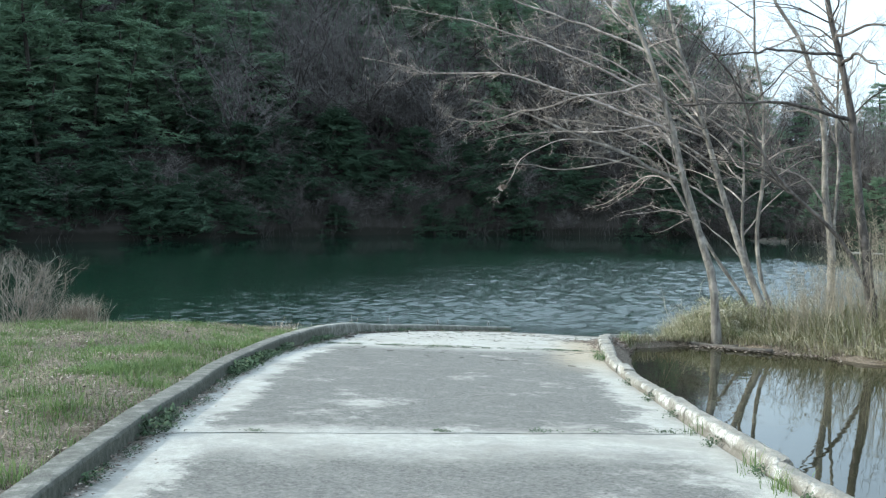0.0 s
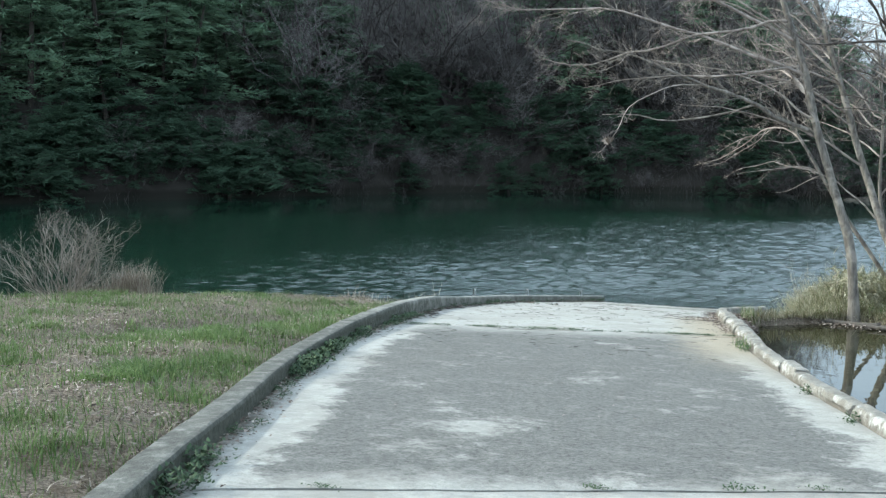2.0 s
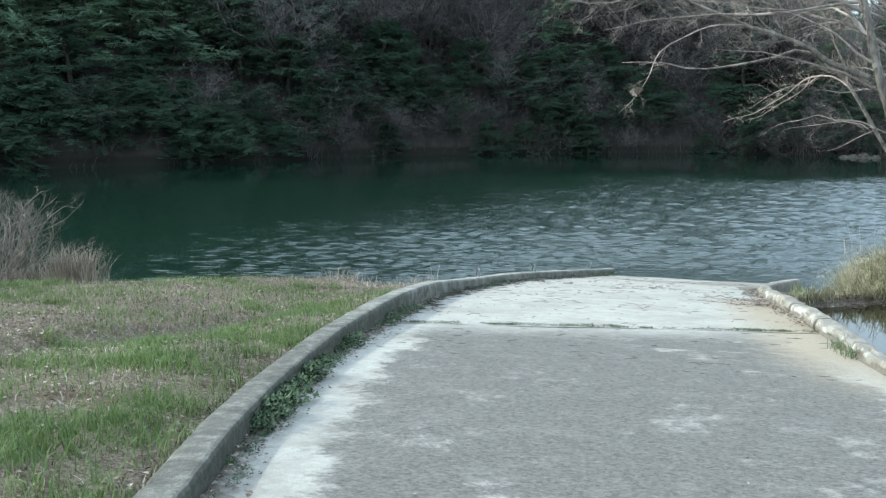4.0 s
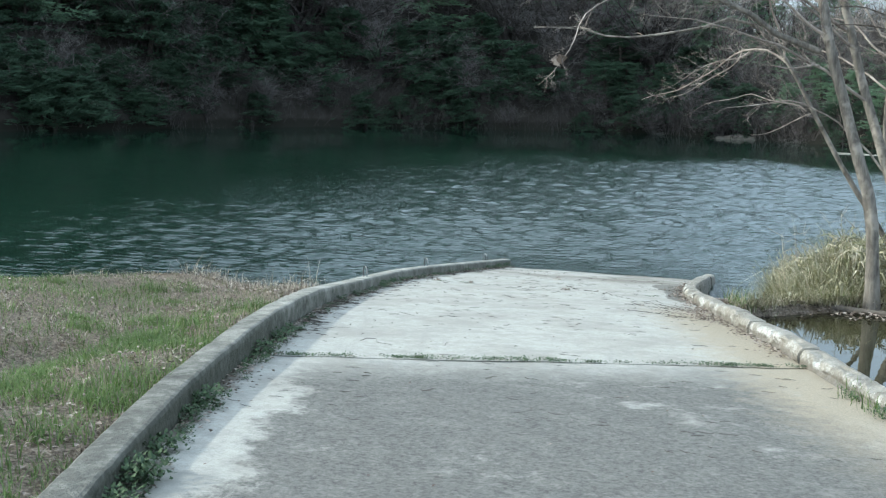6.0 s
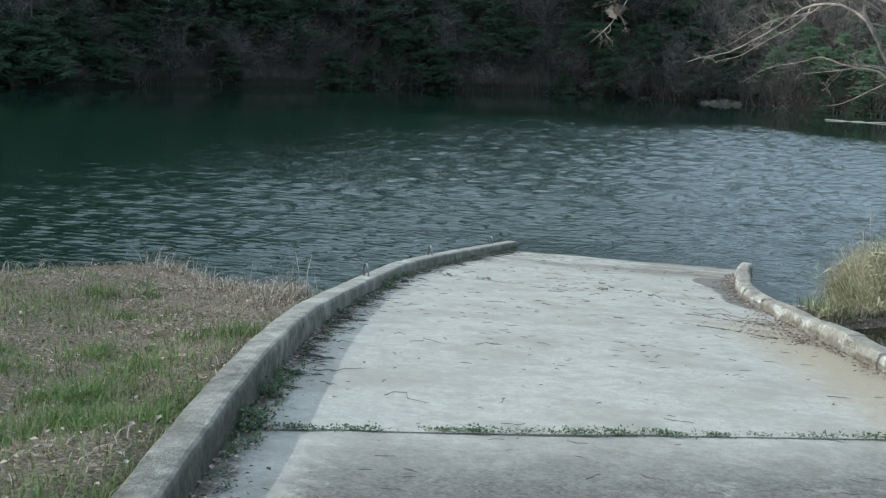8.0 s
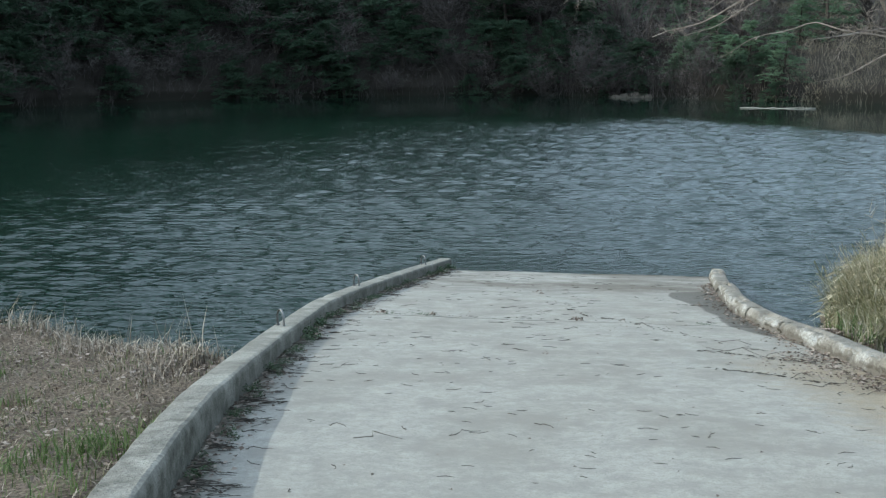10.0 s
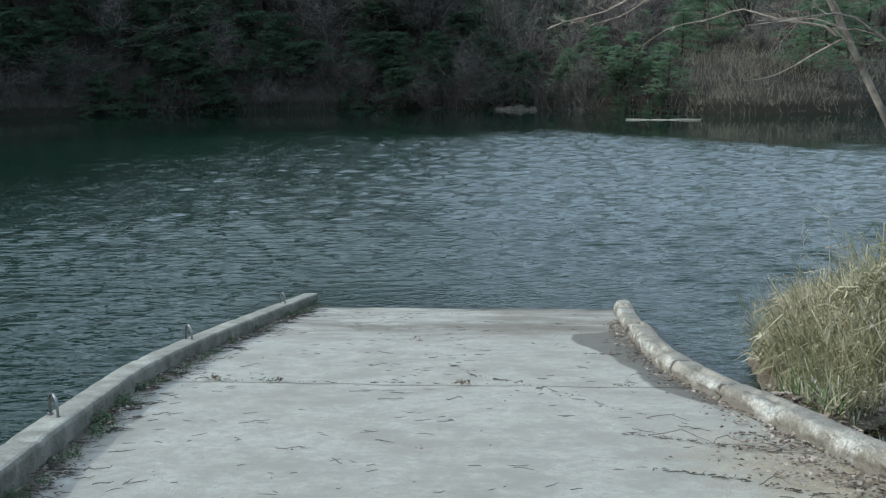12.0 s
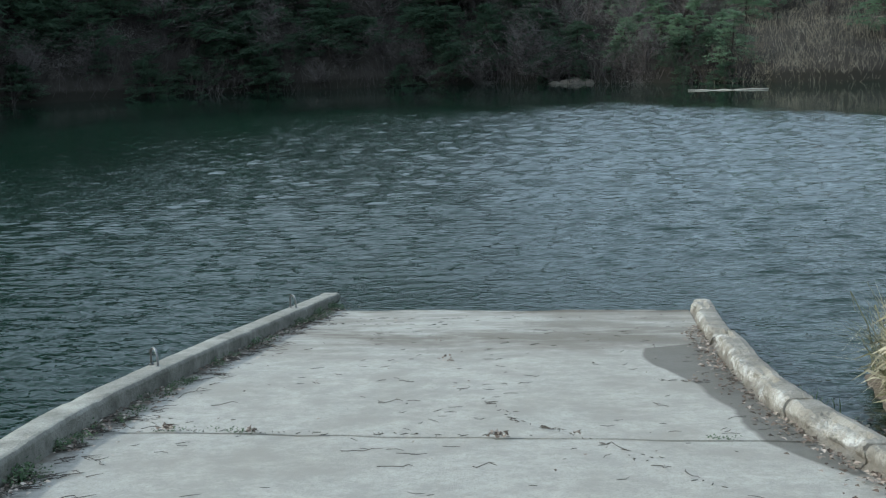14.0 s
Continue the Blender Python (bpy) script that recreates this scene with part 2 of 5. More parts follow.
def ground_material():
    """Turf with bare dirt, dead thatch, lake bed and the leaf-covered hillside."""
    m = Nodes("ground", 0.97, 0.1)
    fine, mid, wide = m.noise(38, 5, 0.7), m.noise(5, 5, 0.65), m.noise(0.55, 4, 0.6)
    thatch = m.ramp(fine, [(0.34, (0.06, 0.048, 0.038)), (0.5, (0.16, 0.132, 0.105)), (0.68, (0.32, 0.272, 0.222))])
    green = m.ramp(fine, [(0.3, (0.045, 0.07, 0.02)), (0.7, (0.14, 0.19, 0.06))])
    c = m.mix(m.ramp(m.math("ADD", mid, wide), [(1.0, 0.0), (1.2, 0.4)]), thatch, green)
    c = m.mix(m.ramp(m.noise(1.7, 5, 0.7), [(0.56, 0.0), (0.66, 0.75)]), c, (0.085, 0.065, 0.045))
    xyz = m.n.new("ShaderNodeSeparateXYZ")
    m.l.new(m.pos, xyz.inputs[0])
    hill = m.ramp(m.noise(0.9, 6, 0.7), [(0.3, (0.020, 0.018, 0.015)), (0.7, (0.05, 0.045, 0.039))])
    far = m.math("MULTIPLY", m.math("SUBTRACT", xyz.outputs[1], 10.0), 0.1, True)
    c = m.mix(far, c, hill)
    # shade under the overhanging waterline brush, put into the ground colour
    shore_shade = m.math("MULTIPLY", far, m.ramp(m.math("ADD", xyz.outputs[2], m.math("MULTIPLY", m.noise(0.5, 4), 0.5)), [(0.75, 0.9), (1.0, 0.0)]))
    c = m.mix(shore_shade, c, (0.016, 0.015, 0.012))
    m.bump(m.math("ADD", fine, mid), 0.03)
    return m.base(c)


def plain_material(name, colour, rough, metal=0.0, spread=0.25, scale=25):
    m = Nodes(name, rough, 0.4)
    m.b.inputs["Metallic"].default_value = metal
    n = m.noise(scale, 4, 0.6)
    m.bump(n, 0.004)
    return m.base(m.ramp(n, [(0.3, tuple(v * (1 - spread) for v in colour)), (0.7, tuple(min(1, v * (1 + spread)) for v in colour))]))


CONCRETE, GROUND, WATER, POND = concrete_material(), ground_material(), water_material(), pond_material()
KERB = kerb_material("kerb_concrete", (0.18, 0.175, 0.155), (0.33, 0.325, 0.295), (0.46, 0.455, 0.41), 0.9)
KERB_ROUGH = kerb_material("broken_kerb_concrete", (0.19, 0.177, 0.152), (0.34, 0.322, 0.287), (0.43, 0.412, 0.372), 0.2, True)
BARK = bark_material("grey_bark", (0.06, 0.053, 0.047), (0.25, 0.228, 0.20))
DARK_BARK = bark_material("dark_bark", (0.03, 0.026, 0.023), (0.12, 0.105, 0.095))
TWIG = bark_material("pale_twig_bark", (0.15, 0.122, 0.108), (0.36, 0.318, 0.282))
HILL_BARK = bark_material("hill_bark", (0.045, 0.039, 0.037), (0.10, 0.087, 0.082), True)
PINE_BARK = bark_material("pine_bark", (0.03, 0.026, 0.022), (0.09, 0.078, 0.066), True)
HILL_TWIG = leaf_material("hill_twigs", [(0.15, 0.138, 0.135), (0.21, 0.192, 0.186), (0.285, 0.26, 0.247)], 0.9, 0.6, 0.3)
NEEDLES = leaf_material("pine_needles", [(0.125, 0.20, 0.13), (0.155, 0.24, 0.15), (0.19, 0.275, 0.165)], 0.8, 0.15, 0.45)
# waterline shade put into the needle colour; the upper pines keep the paler one
SHADED_NEEDLES = leaf_material("shaded_needles", [(0.048, 0.085, 0.055), (0.062, 0.108, 0.066), (0.08, 0.13, 0.078)], 0.8, 0.2, 0.4)
# sunlight on the far bank put into the brush colour; weed stalks share it
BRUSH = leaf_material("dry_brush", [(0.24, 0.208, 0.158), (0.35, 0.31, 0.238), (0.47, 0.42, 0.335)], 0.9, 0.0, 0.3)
# the same brush with the shade of the far woods in its colour
SHADED_BRUSH = leaf_material("shaded_brush", [(0.03, 0.027, 0.025), (0.06, 0.053, 0.049), (0.12, 0.106, 0.098)], 0.9)
REED = leaf_material("reed_blades", [(0.14, 0.15, 0.075), (0.24, 0.235, 0.13), (0.37, 0.345, 0.225), (0.62, 0.585, 0.47)], 0.6, 0.0, 0.25)
DRY_REED = leaf_material("bleached_reed_blades", [(0.20, 0.175, 0.105), (0.36, 0.325, 0.22), (0.49, 0.45, 0.33), (0.66, 0.62, 0.50)], 0.6)
TURF = leaf_material("turf_blades", [(0.085, 0.12, 0.05), (0.13, 0.165, 0.072), (0.21, 0.205, 0.12), (0.32, 0.285, 0.20)], 0.7, 0.0, 0.25)
LUSH = leaf_material("lush_grass", [(0.075, 0.125, 0.04), (0.12, 0.185, 0.06), (0.19, 0.25, 0.095)], 0.6, 0.0, 0.3)
STRAW = leaf_material("dead_grass", [(0.13, 0.105, 0.082), (0.25, 0.212, 0.17), (0.47, 0.42, 0.35)], 0.85)
WEED = leaf_material("weed_leaves", [(0.03, 0.055, 0.026), (0.05, 0.085, 0.038), (0.085, 0.125, 0.06)], 0.65)
LITTER = leaf_material("dead_leaves", [(0.05, 0.038, 0.03), (0.13, 0.10, 0.08), (0.24, 0.195, 0.165), (0.46, 0.40, 0.35)], 0.9)
STEEL = plain_material("galvanised_steel", (0.20, 0.205, 0.21), 0.42, 0.9, 0.35)
DAMP = plain_material("damp_silt", (0.10, 0.095, 0.085), 0.45, 0.0, 0.2, 12)
DEAD_WOOD = plain_material("dead_wood", (0.085, 0.073, 0.062), 0.9, 0.0, 0.4, 20)
CRUMBS = plain_material("dark_crumbs", (0.055, 0.048, 0.04), 0.95, 0.0, 0.4, 40)
BUSH_BARK = bark_material("bush_bark", (0.10, 0.085, 0.072), (0.26, 0.23, 0.198))
PALE_LINE = plain_material("pale_line", (0.34, 0.33, 0.30), 0.85, 0.0, 0.2, 15)
SHORE_ROCK = plain_material("tan_shore_rock", (0.075, 0.067, 0.055), 0.95, 0.0, 0.4, 3)
WALL_PAINT = plain_material("pale_wall_paint", (0.62, 0.63, 0.62), 0.8)

# ---- mesh helpers ----
rng = random.Random(7)


class Shape:
    """Collects vertices and faces for one mesh."""

    def __init__(self):
        self.v, self.f = [], []

    def tube(self, pts, radii, sides=6, cap=True):
        """A tapered tube along pts; a last radius of 0 gives a point."""
        start = len(self.v)
        pts = [Vector(p) for p in pts]
        rings = []
        for k, p in enumerate(pts):
            d = (pts[min(k + 1, len(pts) - 1)] - pts[max(k - 1, 0)]).normalized()
            a = d.orthogonal().normalized() if k == 0 else (a - d * a.dot(d)).normalized()
            b = d.cross(a)
            if radii[k] <= 0:
                rings.append([len(self.v)])
                self.v.append(tuple(p))
                continue
            rings.append(range(len(self.v), len(self.v) + sides))
            for s in range(sides):
                w = 2 * math.pi * s / sides
                self.v.append(tuple(p + (a * math.cos(w) + b * math.sin(w)) * radii[k]))
        for r0, r1 in zip(rings, rings[1:]):
            for s in range(sides):
                t = (s + 1) % sides
                if len(r1) == 1:
                    self.f.append((r0[s], r0[t], r1[0]))
                else:
                    self.f.append((r0[s], r0[t], r1[t], r1[s]))
        if cap and len(rings[-1]) > 1:
            self.f.append(tuple(rings[-1]))
        return start

    def blade(self, base, way, height, width, bend, steps=2):
        """A bent, tapered blade with a folded middle."""
        base, way = Vector(base), Vector(way)
        side = Vector((-way.y, way.x, 0)) * width * 0.5
        n = len(self.v)
        for k in range(steps):
            t = k / steps
            c = base + way * (bend * t * t) + Vector((0, 0, height * (t - 0.35 * t * t * min(1.0, bend / max(height, 0.01)))))
            w = 1 - 0.55 * t
            self.v += [tuple(c - side * w), tuple(c + side * w)]
        tip = base + way * bend + Vector((0, 0, height * (1 - 0.35 * min(1.0, bend / max(height, 0.01)))))
        self.v.append(tuple(tip))
        for k in range(steps - 1):
            a = n + 2 * k
            self.f.append((a, a + 1, a + 3, a + 2))
        a = n + 2 * (steps - 1)
        self.f.append((a, a + 1, a + 2))

    def reed(self, base, way, height, width, kink, tip):
        """A dry blade that stands up to a kink and hangs from there."""
        base, way = Vector(base), Vector(way)
        side = Vector((-way.y, way.x, 0)) * width * 0.5
        a = base + way * height * 0.25 + Vector((0, 0, height * 0.6))
        b = base + way * height * 0.65 + Vector((0, 0, height))
        n = len(self.v)
        self.v += [tuple(base - side), tuple(base + side), tuple(a - side), tuple(a + side), tuple(b - side * 0.8), tuple(b + side * 0.8), tuple(b + Vector(tip) * kink)]
        self.f += [(n, n + 1, n + 3, n + 2), (n + 2, n + 3, n + 5, n + 4), (n + 4, n + 5, n + 6)]

    def leaf(self, p, u, v, size, fold=0.15, wide=0.38):
        """A pointed oval leaf, folded along its rib."""
        p, u, v = Vector(p), Vector(u), Vector(v)
        w = u.cross(v)
        n = len(self.v)
        for a, b, c in ((0, 0, 0), (0.45, wide, fold), (1, 0, 0), (0.45, -wide, fold)):
            self.v.append(tuple(p + (u * a + v * b + w * c) * size))
        self.f += [(n, n + 1, n + 2), (n, n + 2, n + 3)]

    def mesh(self, name, material, smooth=False):
        me = bpy.data.meshes.new(name)
        me.from_pydata(self.v, [], self.f)
        me.materials.append(material)
        if smooth:
            me.polygons.foreach_set("use_smooth", [True] * len(me.polygons))
        me.update()
        return me


def empty(name, m=None):
    ob = new(name)
    ob.empty_display_size = 0.2
    if m is not None:
        ob.matrix_basis = m
    return ob


def part(name, shape, material, parent=None, label="", smooth=False):
    """Links a shape (or a finished mesh) as one mesh object under a thing or a part."""
    me = shape if isinstance(shape, bpy.types.Mesh) else shape.mesh(name, material, smooth)
    ob = new(name, me)
    ob.parent = parent
    return tagged(ob, label)


def spline(pts, n):
    """n + 1 points evenly along a Catmull-Rom curve through pts."""
    p = [Vector(q) for q in pts]
    p = [2 * p[0] - p[1], *p, 2 * p[-1] - p[-2]]
    fine = []
    for k in range(1, len(p) - 2):
        for s in range(16):
            t = s / 16
            fine.append(0.5 * (2 * p[k] + (p[k + 1] - p[k - 1]) * t + (2 * p[k - 1] - 5 * p[k] + 4 * p[k + 1] - p[k + 2]) * t * t
                               + (3 * p[k] - p[k - 1] - 3 * p[k + 1] + p[k + 2]) * t ** 3))
    fine.append(p[-2])
    run = [0.0]
    for a, b in zip(fine, fine[1:]):
        run.append(run[-1] + (b - a).length)
    out, j = [], 0
    for k in range(n + 1):
        want = run[-1] * k / n
        while j < len(run) - 2 and run[j + 1] < want:
            j += 1
        w = (want - run[j]) / max(1e-9, run[j + 1] - run[j])
        out.append(fine[j].lerp(fine[j + 1], min(1, max(0, w))))
    return out


def smooth01(t):
    t = min(1.0, max(0.0, t))
    return t * t * (3 - 2 * t)


def ramp_z(y):
    """Height of the ramp's surface."""
    return float(np.interp(y, (-60, -34, -28, -22, -16, -11, -6, 0, 2, 12), (3.0, 2.39, 2.21, 2.03, 1.655, 1.259, 0.704, 0.0, -0.22, -1.4)))


# edges of the ramp in plan, from the top down into the lake
LEFT = [(14.0, -48.5), (8.6, -36.0), (5.6, -29.3), (3.3, -24.3), (1.9, -21.05), (0.95, -18.95), (0.1, -16.7), (-0.72, -14.05), (-1.34, -11.75),
        (-1.86, -9.3), (-2.22, -7.2), (-2.42, -5.6), (-2.5, -3.0), (-2.5, 0.3), (-2.5, 5.0)]
RIGHT = [(19.5, -46.5), (13.4, -33.8), (9.9, -27.3), (7.02, -22.4), (5.26, -18.2), (4.1, -15.1), (3.25, -12.2), (2.57, -9.7), (1.96, -7.2),
         (1.66, -5.9), (1.48, -4.5), (1.39, -2.3), (1.37, 0.3), (1.37, 5.0)]
left_line = spline([(x, y, 0) for x, y in LEFT], 260)
right_line = spline([(x, y, 0) for x, y in RIGHT], 260)
LY, LX = [p.y for p in left_line], [p.x for p in left_line]
RY, RX = [p.y for p in right_line], [p.x for p in right_line]


def left_x(y):
    return float(np.interp(y, LY, LX))


def right_x(y):
    return float(np.interp(y, RY, RX))


# ---- the ground: one sheet with the banks, the lake bed and the hills ----
FAR_SHORE = [(-400, -260), (-160, -75), (-85, -12), (-60, 16), (-49, 32), (-42, 46), (-36, 57), (-26, 65), (-13, 68), (-2.5, 62), (3, 58), (8, 54),
             (13, 51), (20, 54), (40, 57), (100, 66), (400, 90)]
shore_a = np.array(FAR_SHORE[:-1], float)
shore_d = np.array(FAR_SHORE[1:], float) - shore_a


def far_inland(x, y):
    """Metres behind the far shore; negative over the lake."""
    q = np.array((x, y)) - shore_a
    t = np.clip((q * shore_d).sum(1) / (shore_d ** 2).sum(1), 0, 1)
    r = q - t[:, None] * shore_d
    d = np.hypot(r[:, 0], r[:, 1])
    k = int(d.argmin())
    return float(d[k]) * (1 if shore_d[k, 0] * q[k, 1] - shore_d[k, 1] * q[k, 0] > 0 else -1)


def near_shore(x):
    """y of the near shore left and right of the ramp."""
    return float(np.interp(x, (-60, -30, -14, -9, -7, -5.3, -4, -2.6, -2.4, 1.4, 1.9, 2.3, 2.5, 2.65, 4, 6, 10, 25, 60),
                           (-40, -19, -11.5, -8.8, -7.3, -5.9, -6.6, -8.0, -9.0, -7.0, -6.7, -5.6, -4.6, -2.2, -1.4, -0.4, 1.0, 6, 12)))


POND_Z = 0.72


def pond_depth(x, y):
    """How far inside the pond beside the ramp a place lies, 0 at its edge."""
    far = float(np.interp(x, (1.5, 2.3, 2.6, 3.2, 4, 6, 8, 12), (-8.4, -7.6, -7.0, -6.4, -5.95, -6.75, -7.7, -9.7))) + 0.3 * noise.noise((x * 1.1, 0, 4))
    w = 0.9 * noise.noise((x * 0.35, y * 0.35, 11)) + 0.3 * noise.noise((x * 1.2, y * 1.2, 12))
    return min(far - y, y + 24.0 + w + 0.05 * (x - 9) ** 2 * (x > 9), x - right_x(y) - 0.6, 11.6 - x + 1.4 * w + 1.3 * math.sin(0.42 * y + 1.0))


def ground_z(x, y):
    n = 0.05 * noise.noise((x * 0.9, y * 0.9, 0)) + 0.02 * noise.noise((x * 3.1, y * 3.1, 5))
    d = far_inland(x, y)
    if d > 0:
        az = math.degrees(math.atan2(x - 7, y + 28))
        west = smooth01((-62 - x) / 45) * smooth01((y + 18) / 30)      # the high ridge beyond the bend of the lake
        top = 11.5 + 16 * smooth01((-5 - az) / 9) + 46 * west
        rise = 0.36 + 0.66 * smooth01((-5 - az) / 9) + 3.0 * west
        bumps = noise.noise((x * 0.035, y * 0.035, 2)) * 3.0 * smooth01(d / 30)
        return -0.2 + 0.6 * smooth01(d / 1.5) + top * (1 - math.exp(-d * rise / top)) + bumps + n * 3
    inland = near_shore(x) - y
    lx, rx = left_x(y), right_x(y)
    if lx - 0.19 < x < rx + 0.12:
        return ramp_z(y) - 0.16
    lake = max(-2.5, -0.08 + min(inland, -d) * 0.22) if inland < 0 else 0.0
    if x <= lx:
        off = lx - x
        kerb = ramp_z(y) + 0.075 + 0.06 * smooth01((off - 0.3) / 0.8)
        if inland <= 0:
            return lake
        bank = 0.04 + 0.55 * smooth01(inland / 1.3) + 0.13 * inland
        high = kerb - 0.03 * off + n
        w = smooth01((off - 0.15) / 2.2)
        return min(high, bank * w + min(high, bank + 0.7) * (1 - w) + n)
    off = x - rx
    if inland <= 0:
        return lake
    bank = 0.03 + 0.82 * smooth01(inland / 2.2) * smooth01((x - 2.1) / 2.1) + 0.03 * max(0.0, x - 5)
    open_bank = min(bank + n, max(ramp_z(y) - 0.1, bank - 0.3) if off < 0.5 else 9)
    if y < -5.6:
        slope = ramp_z(y) + 0.02 - 1.6 * max(0.0, off - 0.3)
        p = pond_depth(x, y)
        floor = POND_Z + 0.12 - 0.5 * smooth01(p / 0.7 + 0.25)
        if p < 0 and (x > 9 or y < -22):
            floor = POND_Z + 0.04 + 0.25 * (-p) ** 0.7 * smooth01(-p)
        inner = max(min(slope, ramp_z(y)), floor) + n * 0.6
        w = smooth01((y + 6.7) / 1.1) * smooth01(-p / 0.4)
        return inner + (open_bank - inner) * w
    return open_bank


def spread(core, far, step, grow=1.16):
    """Even steps over the core, then ever wider ones to the far ends."""
    out = list(np.arange(core[0], core[1] + step / 2, step))
    for sign, end in ((-1, far[0]), (1, far[1])):
        at, s = (out[0] if sign < 0 else out[-1]), step
        more = []
        while (at - end) * sign < 0:
            s *= grow
            at = at + sign * s
            more.append(at)
        out = more[::-1] + out if sign < 0 else out + more
    return out


def build_ground():
    xs, ys = spread((-12, 13), (-900, 900), 0.24, 1.075), spread((-28, 1), (-300, 1200), 0.22, 1.045)
    s = Shape()
    for y in ys:
        for x in xs:
            s.v.append((x, y, ground_z(x, y)))
    w = len(xs)
    s.f = [(r * w + c, r * w + c + 1, r * w + w + c + 1, r * w + w + c) for r in range(len(ys) - 1) for c in range(w - 1)]
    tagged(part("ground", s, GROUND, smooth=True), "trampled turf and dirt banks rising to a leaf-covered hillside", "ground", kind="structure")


def ruffle(x, y):
    """How far the wind ruffles the lake: 0 in the lee of the far woods, 1 in the open."""
    away = np.full_like(x, 1e9)
    for (ax, ay), (dx, dy) in zip(shore_a, shore_d):
        t = np.clip(((x - ax) * dx + (y - ay) * dy) / (dx * dx + dy * dy), 0, 1)
        away = np.minimum(away, np.hypot(x - ax - t * dx, y - ay - t * dy))
    away = away + 1.6 * np.sin(0.23 * x + 0.9) + 1.1 * np.sin(0.61 * x + 0.2 * y) + 0.6 * np.sin(1.7 * x + 0.5 * y)
    t = np.clip((away - 15.5 - 3.5 * np.clip((x - 1) / 8, 0, 1)) / (10 + 4 * np.clip((-4 - x) / 14, 0, 1)), 0, 1)
    return t * t * (3 - 2 * t) * np.clip((x + 26) / 23, 0.4, 1)


def waves(x, y, windy):
    """Height of the ruffled water: short crests that run roughly across the lake."""
    r = random.Random(3)
    lane = np.clip(np.maximum(-2.6 - x, x - 1.6), 0, 2) / 2 + np.clip((y - 0.3) / 5, 0, 1)       # low where it runs up the ramp
    size = windy * np.clip(0.2 + lane, 0, 1) * (1 + 0.25 * np.clip((6 - y) / 8, 0, 1))
    z = np.zeros_like(x)
    for k in range(18):
        length = 0.20 + 0.0115 * k
        a = radians(97 + r.gauss(0, 19 - 0.6 * k))
        p, q, f = r.uniform(0.3, 1.3), r.uniform(0.3, 1.5), r.uniform(0, 6.28)
        swell = 0.8 + 0.5 * np.sin(p * x + q * y + f) * np.sin(q * x - p * y + 2 * f)
        drift = 0.7 * np.sin(0.31 * q * x + 0.42 * p * y + 3 * f)
        turn = np.sin((x * math.cos(a) + y * math.sin(a)) * 2 * math.pi / length + drift + f)
        z += WAVE * length * swell * (turn + 0.3 * turn * turn)
    return z * size


WAVE = 0.0125


def build_water():
    s = Shape()
    xs, ys = np.array(spread((-20, 10.6), (-900, 900), 0.14, 1.15)), np.array(spread((-9, 8), (-70, 8), 0.05, 1.2) + [8.09 + 0.09 * k for k in range(355)] + [40.3 + 0.5 * (1.25 ** k - 1) / 0.25 for k in range(26)])
    gx, gy = np.meshgrid(xs, ys)
    windy = ruffle(gx, gy)
    s.v = np.stack([gx, gy, waves(gx, gy, windy)], 2).reshape(-1, 3).tolist()
    w = len(xs)
    s.f = [(r * w + c, r * w + c + 1, r * w + w + c + 1, r * w + w + c) for r in range(len(ys) - 1) for c in range(w - 1)]
    me = s.mesh("water", WATER, True)
    me.attributes.new("ruffle", "FLOAT", "POINT").data.foreach_set("value", windy.ravel().tolist())
    tagged(part("water", me, WATER), "dark green lake water with wind ripples", "lake", kind="structure")
    s = Shape()
    xs, ys = np.linspace(1.2, 14.5, 50), np.linspace(-26, -5.5, 72)
    s.v = [(float(x), float(y), POND_Z) for y in ys for x in xs]
    wet = [pond_depth(x, y) > -0.3 for x, y, z in s.v]
    s.f = [f for f in ((r * 50 + c, r * 50 + c + 1, r * 50 + 51 + c, r * 50 + 50 + c) for r in range(71) for c in range(49)) if any(wet[k] for k in f)]
    tagged(part("pond_water", s, POND), "still brown pond water beside the ramp", "pond", kind="structure")


build_ground()
build_water()

# ---- near trees beside the pond ----


def wander(a, b, n, jitter, sag=0.0, r=rng):
    """A crooked line of n + 1 points from a to b."""
    a, b = Vector(a), Vector(b)
    out = []
    size = (b - a).length
    off = Vector((0, 0, 0))
    for k in range(n + 1):
        t = k / n
        if 0 < k < n:
            off += Vector((r.gauss(0, 1), r.gauss(0, 1), r.gauss(0, 1))) * jitter * size
        p = a.lerp(b, t) + off * math.sin(math.pi * t) + Vector((0, 0, sag * size * math.sin(math.pi * t)))
        out.append(p)
    return out


